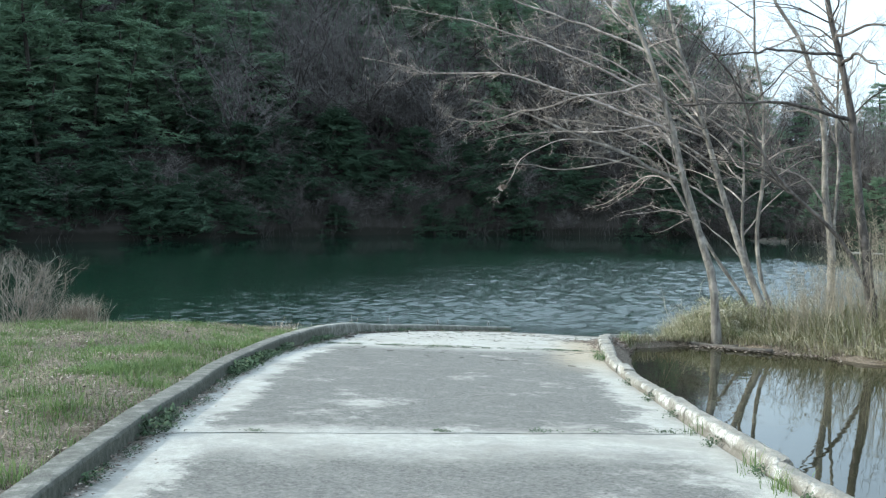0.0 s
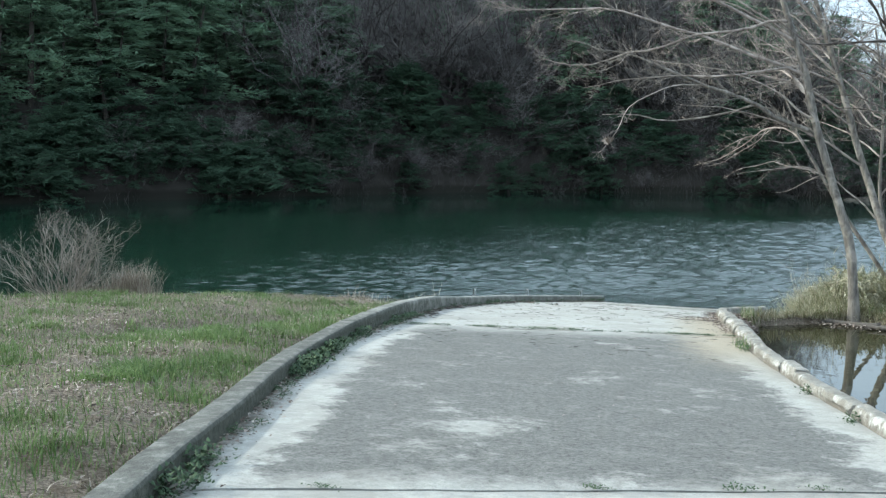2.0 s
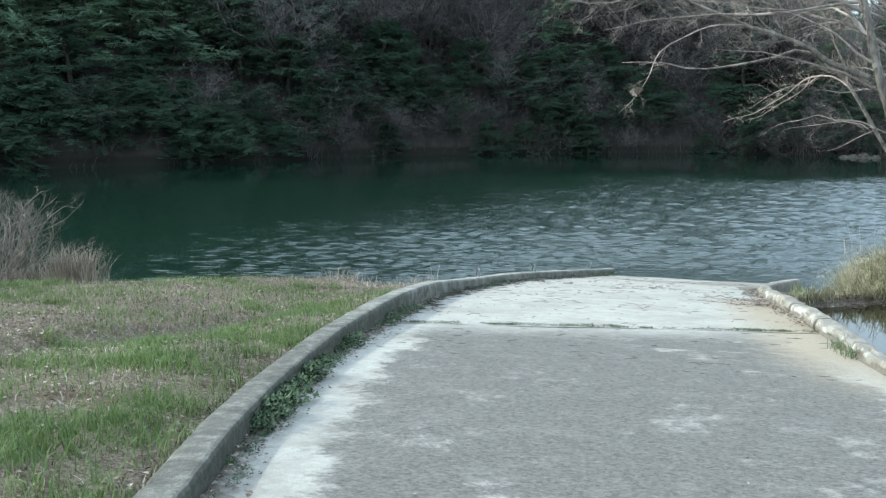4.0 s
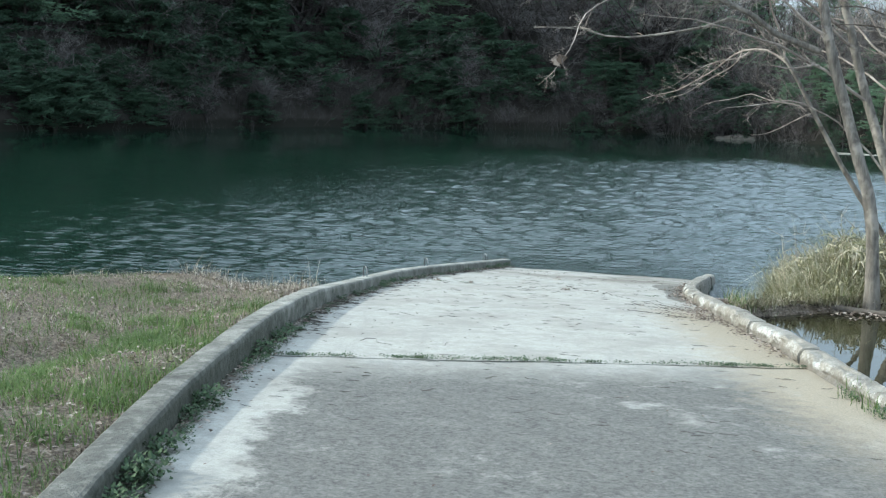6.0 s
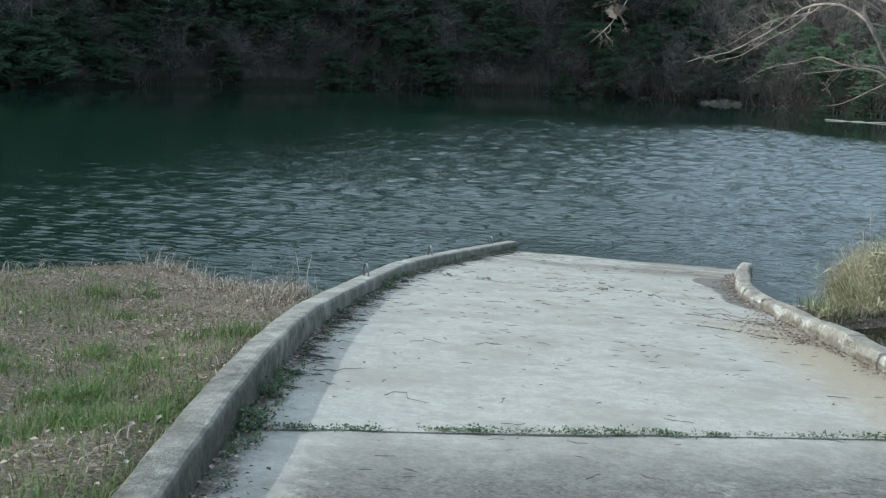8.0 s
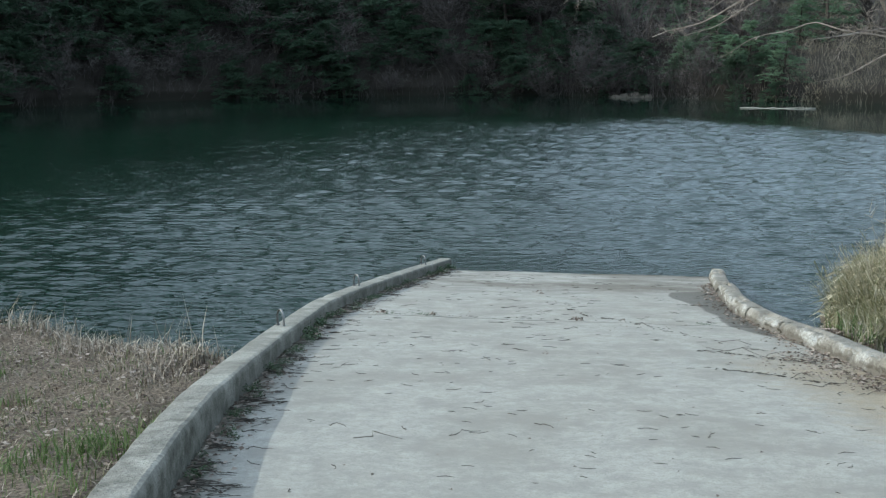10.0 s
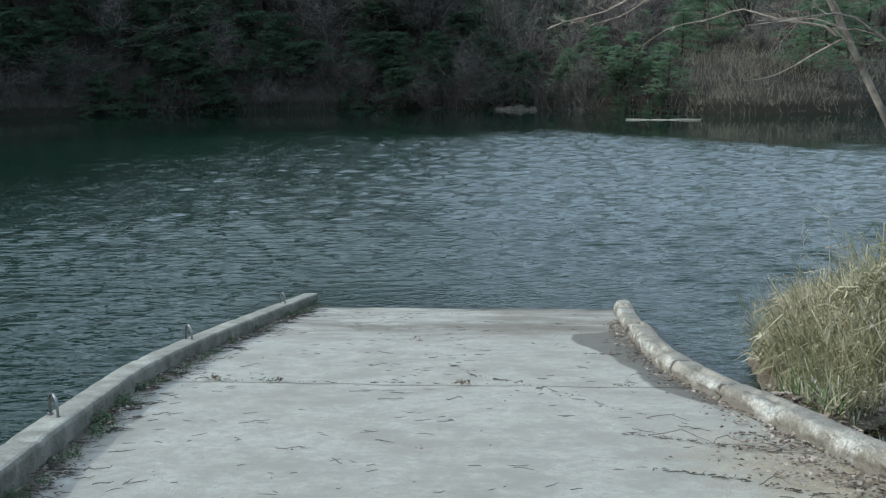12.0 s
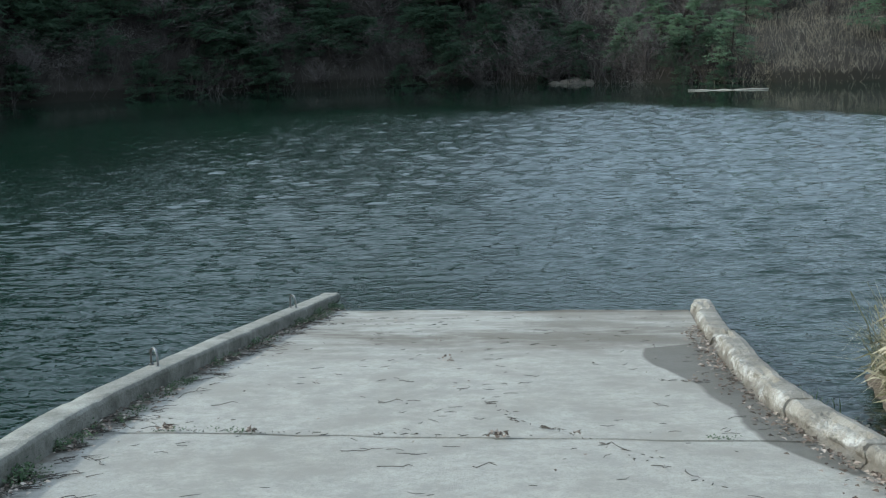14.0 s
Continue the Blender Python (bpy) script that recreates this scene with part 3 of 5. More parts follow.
def twigs(shape, line, radius, length, count, level, r=rng, lift=0.15, sides=4):
    """Side twigs along a limb, each with smaller ones."""
    for _ in range(count):
        t = 0.12 + 0.88 * r.random() ** 0.8
        k = min(int(t * (len(line) - 1)), len(line) - 2)
        w = t * (len(line) - 1) - k
        p = line[k].lerp(line[k + 1], w)
        d = (line[k + 1] - line[k]).normalized()
        side = Vector((r.gauss(0, 1), r.gauss(0, 1), r.gauss(0, 0.8)))
        side = (side - d * side.dot(d)).normalized()
        way = (d * 0.75 + side * r.uniform(0.5, 1.0) + Vector((0, 0, lift))).normalized()
        size = length * r.uniform(0.45, 1.1) * (1.15 - 0.6 * t)
        rad = radius * (1 - 0.6 * t)
        if level > 0:
            q = wander(p, p + way * size, 4, 0.095, r.uniform(-0.04, 0.08), r)
            shape.tube(q, [rad, rad * 0.8, rad * 0.62, rad * 0.45, 0], sides if level > 1 else 3, False)
        else:
            q = wander(p, p + way * size, 2, 0.12, r.uniform(-0.04, 0.08), r)
            shape.tube(q, [rad, rad * 0.7, 0], 3, False)
        if level > 0:
            twigs(shape, q, rad * 0.55, size * 0.5, max(2, int(count * 0.6)) if level > 1 else r.randint(3, 5), level - 1, r, lift, 3)


def near_tree(name, label, stems, limbs, seed, wood=None):
    """A slender bare tree: stems are (points, foot radius, top radius), limbs are (points, foot radius, twig length, twig count)."""
    r, wood = random.Random(seed), wood or BARK
    tree = tagged(empty(name, pose(*stems[0][0][0])), label, "tree", "bare trees beside the pond")
    inv = Matrix.Translation(-Vector(stems[0][0][0]))
    for pts, r0, r1 in stems:
        s = Shape()
        line = [inv @ p for p in spline(pts, 22)]
        line = [p + Vector((noise.noise(p * 0.9 + Vector((seed, 0, 0))), noise.noise(p * 0.9 + Vector((0, seed, 9))), 0)) * 0.05 * (k > 0) for k, p in enumerate(line)]
        n = len(line) - 1
        rad = [(r0 * (1 - k / n) + r1 * k / n) * 0.86 for k in range(n + 1)]
        rad = [q * (1 + 0.12 * noise.noise((k * 0.7, seed, 1))) for k, q in enumerate(rad)]
        rad[0] *= 1.45
        rad[1] *= 1.15
        s.tube(line, rad, 10)
        part("trunk", s, wood, tree, smooth=True)
        t = Shape()
        twigs(t, line[9:], max(0.012, r1 * 0.6), 1.4 if r1 > 0.01 else 0.3, 16 if r1 > 0.01 else 6, 2 if r1 > 0.01 else 0, r)
        part("crown", t, TWIG, tree)
        if r1 > 0.01:
            for _ in range(8):
                p = line[r.randint(9, 20)]
                a, size = r.choice((2.9, 3.6, 3.3, 0.2, 4.6)) + r.gauss(0, 0.5), r.uniform(1.2, 2.6)
                e = p + Vector((math.cos(a) * size, math.sin(a) * size, r.uniform(0.0, 0.75) * size))
                limb = [p, p.lerp(e, 0.35) + Vector((0, 0, 0.12 * size)), p.lerp(e, 0.7) + Vector((0, r.gauss(0, 0.1), 0.13 * size)), e]
                limbs = [*limbs, ([q - inv.translation for q in limb], r.uniform(0.02, 0.034), 0.85, 6)]
    for pts, r0, size, count in limbs:
        s = Shape()
        line = [inv @ p for p in spline(pts, 14)]
        count = int(count * 1.8)
        line = [p + Vector((noise.noise(p * 1.7), noise.noise(p * 1.7 + Vector((7, 0, 0))), noise.noise(p * 1.7 + Vector((0, 7, 0))))) * 0.09 * (k > 0) for k, p in enumerate(line)]
        s.tube(line, [r0 * 0.72 * (1 - 0.85 * k / 14) for k in range(15)], 7)
        twigs(s, line, max(0.006, r0 * 0.2), size, count, 2, r)
        part("limb", s, wood if wood is not BARK else TWIG if r0 < 0.05 else BARK, tree, smooth=True)
    return tree


near_tree("bare_tree", "slender grey bare tree leaning from the pond bank with twiggy limbs", [
    ([(4.05, -5.95, 0.6), (4.03, -6.0, 1.2), (3.95, -6.0, 2.1), (3.71, -6.0, 2.9), (3.41, -6.0, 3.8), (3.17, -6.0, 4.9), (2.81, -6.0, 5.95), (2.45, -6, 7.0), (2.0, -6, 8.2), (1.7, -6.1, 9.4)], 0.105, 0.03),
], [
    ([(3.21, -6.0, 4.05), (2.66, -6.1, 4.29), (2.27, -6.3, 4.54), (1.5, -6.6, 4.83), (0.96, -6.8, 5.04), (0.16, -7.0, 5.38), (-0.8, -7.3, 5.6)], 0.06, 1.1, 15),
    ([(1.5, -6.6, 4.83), (0.9, -7.2, 4.75), (0.5, -7.8, 4.4), (0.3, -8.3, 3.85), (0.1, -8.5, 3.6)], 0.02, 0.45, 9),
    ([(3.1, -6, 5.0), (1.6, -6.6, 5.6), (0.0, -7.2, 6.1), (-1.6, -7.6, 6.2), (-2.9, -8.0, 6.5)], 0.045, 1.2, 15),
    ([(2.9, -6, 5.6), (1.4, -6.5, 6.4), (-0.4, -7.2, 7.1), (-2.2, -8.0, 7.5)], 0.045, 1.2, 15),
    ([(3.0, -6, 5.15), (2.0, -6.6, 4.96), (0.6, -7.0, 4.96), (-0.4, -7.4, 4.79)], 0.035, 1.0, 14),
    ([(3.21, -6.0, 3.87), (2.9, -6.1, 3.8), (2.5, -6.3, 3.87)], 0.02, 0.35, 4),
    ([(2.81, -6, 5.94), (1.63, -6.6, 5.7), (0.7, -7.0, 5.47), (-0.5, -7.4, 5.19), (-1.2, -7.6, 5.3)], 0.04, 1.1, 15),
    ([(2.6, -6, 6.6), (1.0, -6.3, 7.3), (-0.6, -6.8, 7.9), (-1.8, -7, 8.4)], 0.04, 1.2, 13),
], 3)
near_tree("bare_tree", "clump of thin grey-brown bare stems among dry reeds", [
    ([(4.8, -3.8, 0.7), (4.69, -3.8, 1.31), (4.32, -3.8, 2.2), (3.94, -3.8, 3.3), (3.49, -3.8, 4.77), (3.11, -3.8, 6.0), (2.65, -3.8, 7.5), (2.2, -3.9, 9.2)], 0.10, 0.03),
    ([(4.95, -3.8, 0.7), (4.86, -3.8, 1.3), (4.62, -3.8, 2.0), (4.54, -3.8, 3.07), (4.66, -3.8, 4.28), (4.61, -3.8, 5.5), (4.4, -3.8, 7.2), (4.3, -3.8, 9.0)], 0.06, 0.02),
    ([(4.7, -3.6, 0.7), (4.6, -3.6, 1.5), (4.2, -3.5, 2.8), (4.2, -3.5, 4.4), (4.0, -3.5, 6.0)], 0.05, 0.02),
], [
    ([(3.6, -3.8, 4.4), (2.6, -4.2, 5.0), (1.4, -4.8, 5.2), (0.3, -5.6, 5.4)], 0.04, 1.1, 13),
    ([(3.4, -3.8, 5.1), (2.4, -4.1, 6.0), (1.0, -4.8, 6.8), (-0.4, -5.6, 7.1)], 0.04, 1.2, 13),
    ([(3.1, -3.8, 6.0), (2.0, -4.1, 7.2), (0.9, -4.6, 8.0), (-0.1, -5.0, 8.3)], 0.04, 1.2, 13),
    ([(3.9, -3.8, 3.4), (3.0, -4.2, 4.0), (1.9, -5.0, 4.4), (0.9, -5.8, 4.55)], 0.035, 0.9, 12),
    ([(4.3, -3.8, 2.3), (3.6, -4.2, 3.0), (2.8, -5.0, 3.4), (2.0, -5.8, 3.3)], 0.025, 0.7, 8),
], 11)
near_tree("bare_tree", "thin bent bare sapling rising from the reed bank", [
    ([(4.6, -3.35, 0.6), (4.5, -3.4, 1.0), (3.9, -3.65, 2.0), (3.3, -3.9, 3.0), (2.72, -4.12, 4.0), (2.3, -4.25, 4.45), (1.9, -4.4, 4.55), (1.5, -4.6, 4.4), (0.5, -5.0, 4.25), (-0.1, -5.2, 4.37), (-0.7, -5.5, 4.37)], 0.055, 0.008),
], [
    ([(3.07, -4.0, 3.25), (2.7, -4.0, 3.38), (2.24, -4.0, 3.48), (1.81, -4.05, 3.35), (1.29, -4.1, 3.12)], 0.016, 0.22, 4),
    ([(2.75, -4.1, 3.95), (2.35, -3.95, 4.12), (1.95, -3.75, 4.12), (1.48, -3.65, 3.78), (1.04, -3.6, 3.5), (0.62, -3.5, 3.36)], 0.026, 0.55, 9),
    ([(2.1, -3.85, 4.1), (1.75, -3.8, 3.86), (1.35, -3.75, 3.55), (0.95, -3.7, 3.34)], 0.014, 0.45, 7),
    ([(2.2, -3.9, 4.1), (1.75, -3.95, 4.0), (1.3, -4.0, 3.72), (0.98, -4.0, 3.5)], 0.014, 0.45, 7),
    ([(3.19, -3.95, 3.24), (2.95, -4.0, 3.12), (2.62, -4.0, 3.0), (2.33, -4.0, 2.89)], 0.016, 0.15, 2),
    ([(3.19, -3.95, 3.24), (3.03, -4.0, 3.3), (2.75, -4.0, 3.4), (2.44, -4.0, 3.4)], 0.014, 0.15, 2),
    ([(2.72, -4.12, 4.0), (2.4, -4.3, 4.9), (1.9, -4.5, 5.8), (1.6, -4.6, 6.6)], 0.025, 0.7, 9),
], 17)
near_tree("bare_tree", "pale-barked bare tree standing in dry reeds", [
    ([(5.9, -1.0, 0.7), (5.9, -1.0, 1.5), (5.88, -1.0, 2.6), (5.72, -1.0, 4.07), (5.62, -1.0, 5.64), (5.15, -1.0, 7.2), (4.5, -1.0, 8.3), (4.0, -1, 9.8)], 0.12, 0.03),
    ([(5.9, -1.0, 2.4), (6.0, -1.0, 4.0), (5.95, -1.0, 6.0), (6.1, -1.0, 8.4)], 0.05, 0.02),
], [
    ([(5.8, -1, 3.4), (5.2, -1.4, 4.2), (4.5, -1.8, 4.4), (3.4, -2.4, 4.5)], 0.04, 1.0, 12),
    ([(5.6, -1, 5.4), (6.3, -1.2, 6.6), (6.9, -1.6, 7.6)], 0.035, 1.0, 12),
], 23)
near_tree("bare_tree", "dark bare tree with crooked limbs over the pond", [
    ([(7.0, -4.0, 0.7), (6.85, -4.0, 1.7), (6.71, -4.0, 2.88), (6.52, -4.0, 4.27), (6.38, -4.0, 5.67), (5.95, -4.0, 7.4), (5.6, -4, 9.2)], 0.13, 0.05),
    ([(6.95, -4.0, 1.6), (6.2, -4.2, 2.9), (5.2, -4.6, 3.9), (4.6, -5.0, 4.9), (4.2, -5.2, 6.4)], 0.06, 0.02),
], [
    ([(6.38, -4.0, 5.3), (5.6, -4.8, 5.5), (4.4, -5.4, 5.6), (3.3, -6.0, 5.5), (2.6, -6.3, 5.9)], 0.06, 1.0, 9),
    ([(6.2, -4.2, 6.6), (5.2, -5.4, 6.6), (4.2, -7.0, 6.4), (3.4, -8.0, 6.75)], 0.05, 0.9, 8),
    ([(6.2, -4.2, 6.4), (6.6, -6.0, 6.4), (7.1, -8.0, 5.85), (7.6, -9, 5.7)], 0.055, 0.8, 6),
    ([(6.1, -4.2, 7.0), (6.9, -5.4, 7.0), (7.9, -7.0, 6.6)], 0.05, 0.8, 6),
], 31, DARK_BARK)

# ---- the wooded hills across the lake ----


def hair(shape, p, e, width):
    """One fine twig far off: a sliver that tapers to a point."""
    d = e - p
    side = d.cross(Vector((d.y + 0.3, -d.z, d.x))).normalized() * width * 0.5
    n = len(shape.v)
    shape.v += [tuple(p - side), tuple(p + side), tuple(e)]
    shape.f.append((n, n + 1, n + 2))


def hill_bare_tree(seed):
    r = random.Random(seed)
    tree = tagged(empty("hill_tree"), "grey leafless hardwood on the shaded hillside", "tree", "woods on the hillside")
    height = r.uniform(7, 9.5)
    s, c = Shape(), Shape()
    fork = r.uniform(0.12, 0.3)
    foot = wander((0, 0, -0.5), (r.uniform(-0.3, 0.3), r.uniform(-0.3, 0.3), height * fork), 4, 0.02, 0, r)
    s.tube(foot, [0.15, 0.13, 0.12, 0.11, 0.10], 5)
    for k in range(27):
        a = r.uniform(0, 6.28)
        lean = abs(r.gauss(0, 0.55))
        up = Vector((math.cos(a) * lean, math.sin(a) * lean, 1)).normalized()
        p = foot[r.randint(1, 4)]
        size = height * (1 - fork) * r.uniform(0.45, 1.02) / (0.75 + 0.4 * lean)
        q = wander(p, p + up * size, 5, 0.05, 0.03, r)
        s.tube(q, [0.05 * (1 - 0.17 * j) for j in range(5)] + [0], 3, False)
        for _ in range(13):
            t = r.uniform(0.15, 1.0) * 5
            j = min(4, int(t))
            w = q[j].lerp(q[j + 1], t - j)
            d = (up * 0.6 + Vector((r.gauss(0, 0.7), r.gauss(0, 0.7), r.gauss(0.15, 0.5)))).normalized() * r.uniform(0.6, 1.7)
            e = w + d
            hair(c, w, e, 0.026)
            for _ in range(6):
                f = w.lerp(e, r.uniform(0.15, 0.98))
                hair(c, f, f + (d * 0.4 + Vector((r.gauss(0, 0.5), r.gauss(0, 0.5), r.gauss(0.1, 0.45)))).normalized() * r.uniform(0.3, 0.85), 0.019)
    part("trunk", s, HILL_BARK, tree)
    part("crown", c, HILL_TWIG, tree)
    return tree


def hill_pine(seed, name, label, needles, low, high, broad):
    r = random.Random(seed)
    tree = tagged(empty(name), label, "tree", "woods on the hillside")
    height = r.uniform(low, high)
    s, c = Shape(), Shape()
    s.tube([(0, 0, -0.5), (0.05, 0, height * 0.5), (0, 0.05, height)], [0.17, 0.10, 0.02], 6)
    for k in range(46):
        t = (k + r.random()) / 46
        z = height * (0.03 + 0.95 * t)
        reach = (0.5 + broad * (1 - t) ** 0.75) * r.uniform(0.55, 1.1)
        a = r.uniform(0, 6.28)
        out = Vector((math.cos(a), math.sin(a), r.uniform(-0.1, 0.3)))
        droop = r.uniform(0.03, 0.2) * reach
        top = Vector((0, 0, z))
        s.tube([top, top + out * reach * 0.6, top + out * reach - Vector((0, 0, droop))], [0.03, 0.02, 0], 3, False)
        for _ in range(8):          # sprays along the bough, each a fan of fine needled twigs
            w = r.uniform(0.2, 1.0)
            p = top + out * reach * w + Vector((r.gauss(0, 0.16), r.gauss(0, 0.16), -droop * max(0.0, w - 0.6) * 2.5 + r.gauss(0, 0.08))) * (0.6 + reach * 0.3)
            for _ in range(10):
                u = (out * 0.7 + Vector((r.gauss(0, 0.65), r.gauss(0, 0.65), r.gauss(-0.05, 0.3)))).normalized()
                b = p + Vector((r.gauss(0, 0.14), r.gauss(0, 0.14), r.gauss(0, 0.07)))
                hair(c, b, b + u * r.uniform(0.25, 0.58), r.uniform(0.06, 0.13))
    part("trunk", s, PINE_BARK, tree)
    part("crown", c, needles, tree)
    return tree


def far_woods():
    r = random.Random(42)
    bare = [hill_bare_tree(k) for k in range(100, 104)]
    pine = [hill_pine(k, "hill_pine", "green pine with layered boughs on the shaded hillside", NEEDLES, 8.5, 11, 3.6) for k in range(200, 203)]
    # the same pine, lower and broader, with shade in its colour
    shaded_pine = [hill_pine(k, "shore_cedar", "low evergreen with boughs hanging over the far waterline, shade put into its colour", SHADED_NEEDLES, 4.5, 6.5, 3.2) for k in range(300, 302)]
    used = set()
    placed = 0
    for _ in range(30000):
        if placed >= 460:
            break
        az = r.uniform(-52, 13)
        away = r.uniform(45, 150)
        x, y = 7 + math.sin(radians(az)) * away, -28 + math.cos(radians(az)) * away
        d = far_inland(x, y)
        if d < 0.3 or d > 50 or r.random() > math.exp(-d / 28):
            continue
        cell = (round(x / 2.6), round(y / 2.6))
        if cell in used:
            continue
        if az < -33:
            green = 0.92 if d < 17 else 0.3
        elif az < -15:
            green = 0.6 if d < 7 else 0.08 if d < 16 else 0.75
        elif az < 0:
            green = 0.6 if d < 14 else 0.4
        else:
            green = 0.5
            if d < 16 and r.random() < (0.95 if d < 5 else 0.75):
                continue
        if az > -31 and r.random() < 0.2:
            continue
        used.add(cell)
        kinds = (shaded_pine if d < 7 and az < -4 else pine) if r.random() < green else bare
        first = r.choice(kinds)
        k = (0.62 + 0.48 * smooth01(d / 8)) * r.uniform(0.8, 1.25) * (1.0 - 0.5 * smooth01((az + 12) / 10)) * (0.85 if az < -33 and d < 10 else 1.0)
        m = pose(x, y, ground_z(x, y), r.gauss(0, 5), r.gauss(0, 5), r.uniform(0, 360)) @ Matrix.Diagonal((k * 1.25, k * 1.25, k * r.uniform(0.85, 1.1), 1))
        if first.name in used:
            copy_thing(first, m)
        else:
            used.add(first.name)
            first.matrix_basis = m
        placed += 1
    for _ in range(4000):       # low young trees that hang over the far waterline, mostly shade-darkened ones
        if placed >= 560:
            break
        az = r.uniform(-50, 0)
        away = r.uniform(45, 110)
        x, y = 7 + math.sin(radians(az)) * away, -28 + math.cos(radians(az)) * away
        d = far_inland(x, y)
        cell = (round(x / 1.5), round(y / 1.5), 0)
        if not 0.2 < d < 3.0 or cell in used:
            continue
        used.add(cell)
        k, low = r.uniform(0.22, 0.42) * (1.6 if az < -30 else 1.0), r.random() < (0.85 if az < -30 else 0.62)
        copy_thing(r.choice(shaded_pine if low else bare), pose(x, y, ground_z(x, y) - 0.4, r.uniform(-8, 8), r.uniform(-8, 8), r.uniform(0, 360)) @ Matrix.Diagonal((k * 1.5, k * 1.5, k * (1.25 if low else 0.85), 1)))
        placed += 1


far_woods()


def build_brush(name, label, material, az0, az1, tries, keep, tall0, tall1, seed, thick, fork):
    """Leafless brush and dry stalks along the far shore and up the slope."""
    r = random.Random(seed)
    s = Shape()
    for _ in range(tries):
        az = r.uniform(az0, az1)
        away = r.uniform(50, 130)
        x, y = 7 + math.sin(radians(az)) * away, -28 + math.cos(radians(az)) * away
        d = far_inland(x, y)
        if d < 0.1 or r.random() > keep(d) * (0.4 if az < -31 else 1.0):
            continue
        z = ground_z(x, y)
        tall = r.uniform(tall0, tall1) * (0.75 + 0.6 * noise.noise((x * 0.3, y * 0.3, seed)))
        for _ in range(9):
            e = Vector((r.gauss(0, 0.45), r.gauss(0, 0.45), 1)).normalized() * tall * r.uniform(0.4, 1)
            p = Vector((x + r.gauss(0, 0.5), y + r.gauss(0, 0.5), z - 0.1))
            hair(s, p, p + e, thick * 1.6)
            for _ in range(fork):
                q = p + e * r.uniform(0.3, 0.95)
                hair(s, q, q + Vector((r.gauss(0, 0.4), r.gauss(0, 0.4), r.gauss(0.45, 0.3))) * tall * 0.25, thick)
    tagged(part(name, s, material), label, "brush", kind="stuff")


build_brush("shore_brush", "tangled leafless brush under the far woods, shade put into its colour", SHADED_BRUSH, -54, 0.5, 21000, lambda d: 1.0 if d < 16 else 0.55 if d < 34 else 0.15, 1.0, 3.4, 5, 0.02, 3)
build_brush("bank_brush", "dry brush and tall grass on the far bank, coloured as if sunlit", BRUSH, -1.0, 14, 5200, lambda d: 1.0 if d < 30 else 0.3 if d < 50 else 0, 0.5, 1.5, 6, 0.012, 2)

# ---- the ramp ----


def cross(yl, yr, u):
    """A point of the ramp: u from 0 at the left edge to 1 at the right edge, between edge points at yl and yr."""
    a, b = Vector((left_x(yl), yl, 0)), Vector((right_x(yr), yr, 0))
    p = a.lerp(b, u)
    p.z = ramp_z(p.y)
    return p


JOINTS = [(-47.5, -45.5), (-30.6, -28.3), (-22.45, -20.3), (-14.03, -12.25), (-5.95, -5.95), (4.6, 4.6)]


def build_ramp():
    ramp = tagged(empty("ramp"), "weathered grey concrete boat ramp curving down into the lake", "boat ramp", kind="structure")
    for (a0, b0), (a1, b1) in zip(JOINTS, JOINTS[1:]):
        s = Shape()
        rows, cols = 40, 16
        for i in range(rows + 1):
            t = i / rows
            gap = 0.018
            yl, yr = a0 + (a1 - a0) * t, b0 + (b1 - b0) * t
            yl += gap * (1 - 2 * t)
            yr += gap * (1 - 2 * t)
            for j in range(cols + 1):
                p = cross(yl, yr, j / cols)
                p.z += 0.006 * noise.noise(p * 1.3) + 0.004 * noise.noise(p * 4)
                if i in (0, rows):
                    p.z -= 0.008 + 0.008 * noise.noise(p * 9)
                s.v.append(tuple(p))
        w = cols + 1
        s.f = [(r * w + c, r * w + c + 1, r * w + w + c + 1, r * w + w + c) for r in range(rows) for c in range(cols)]
        for r in (0, rows):         # the slab's ends
            n = len(s.v)
            s.v += [(x, y, z - 0.16) for x, y, z in s.v[r * w:r * w + w]]
            s.f += [(r * w + c, n + c, n + c + 1, r * w + c + 1) if r == 0 else (r * w + c + 1, n + c + 1, n + c, r * w + c) for c in range(cols)]
        me = s.mesh("slab", CONCRETE)
        for key, line_x, sign in (("from_left", left_x, 1), ("from_right", right_x, -1)):
            a = me.attributes.new(key, "FLOAT", "POINT")
            a.data.foreach_set("value", [sign * (v[0] - line_x(v[1])) * 0.93 for v in s.v])
        part("slab", me, CONCRETE, ramp)
    return ramp


def kerb_height(y):
    return 0.135 + 0.08 * math.exp(-((y + 13) / 3.2) ** 2)


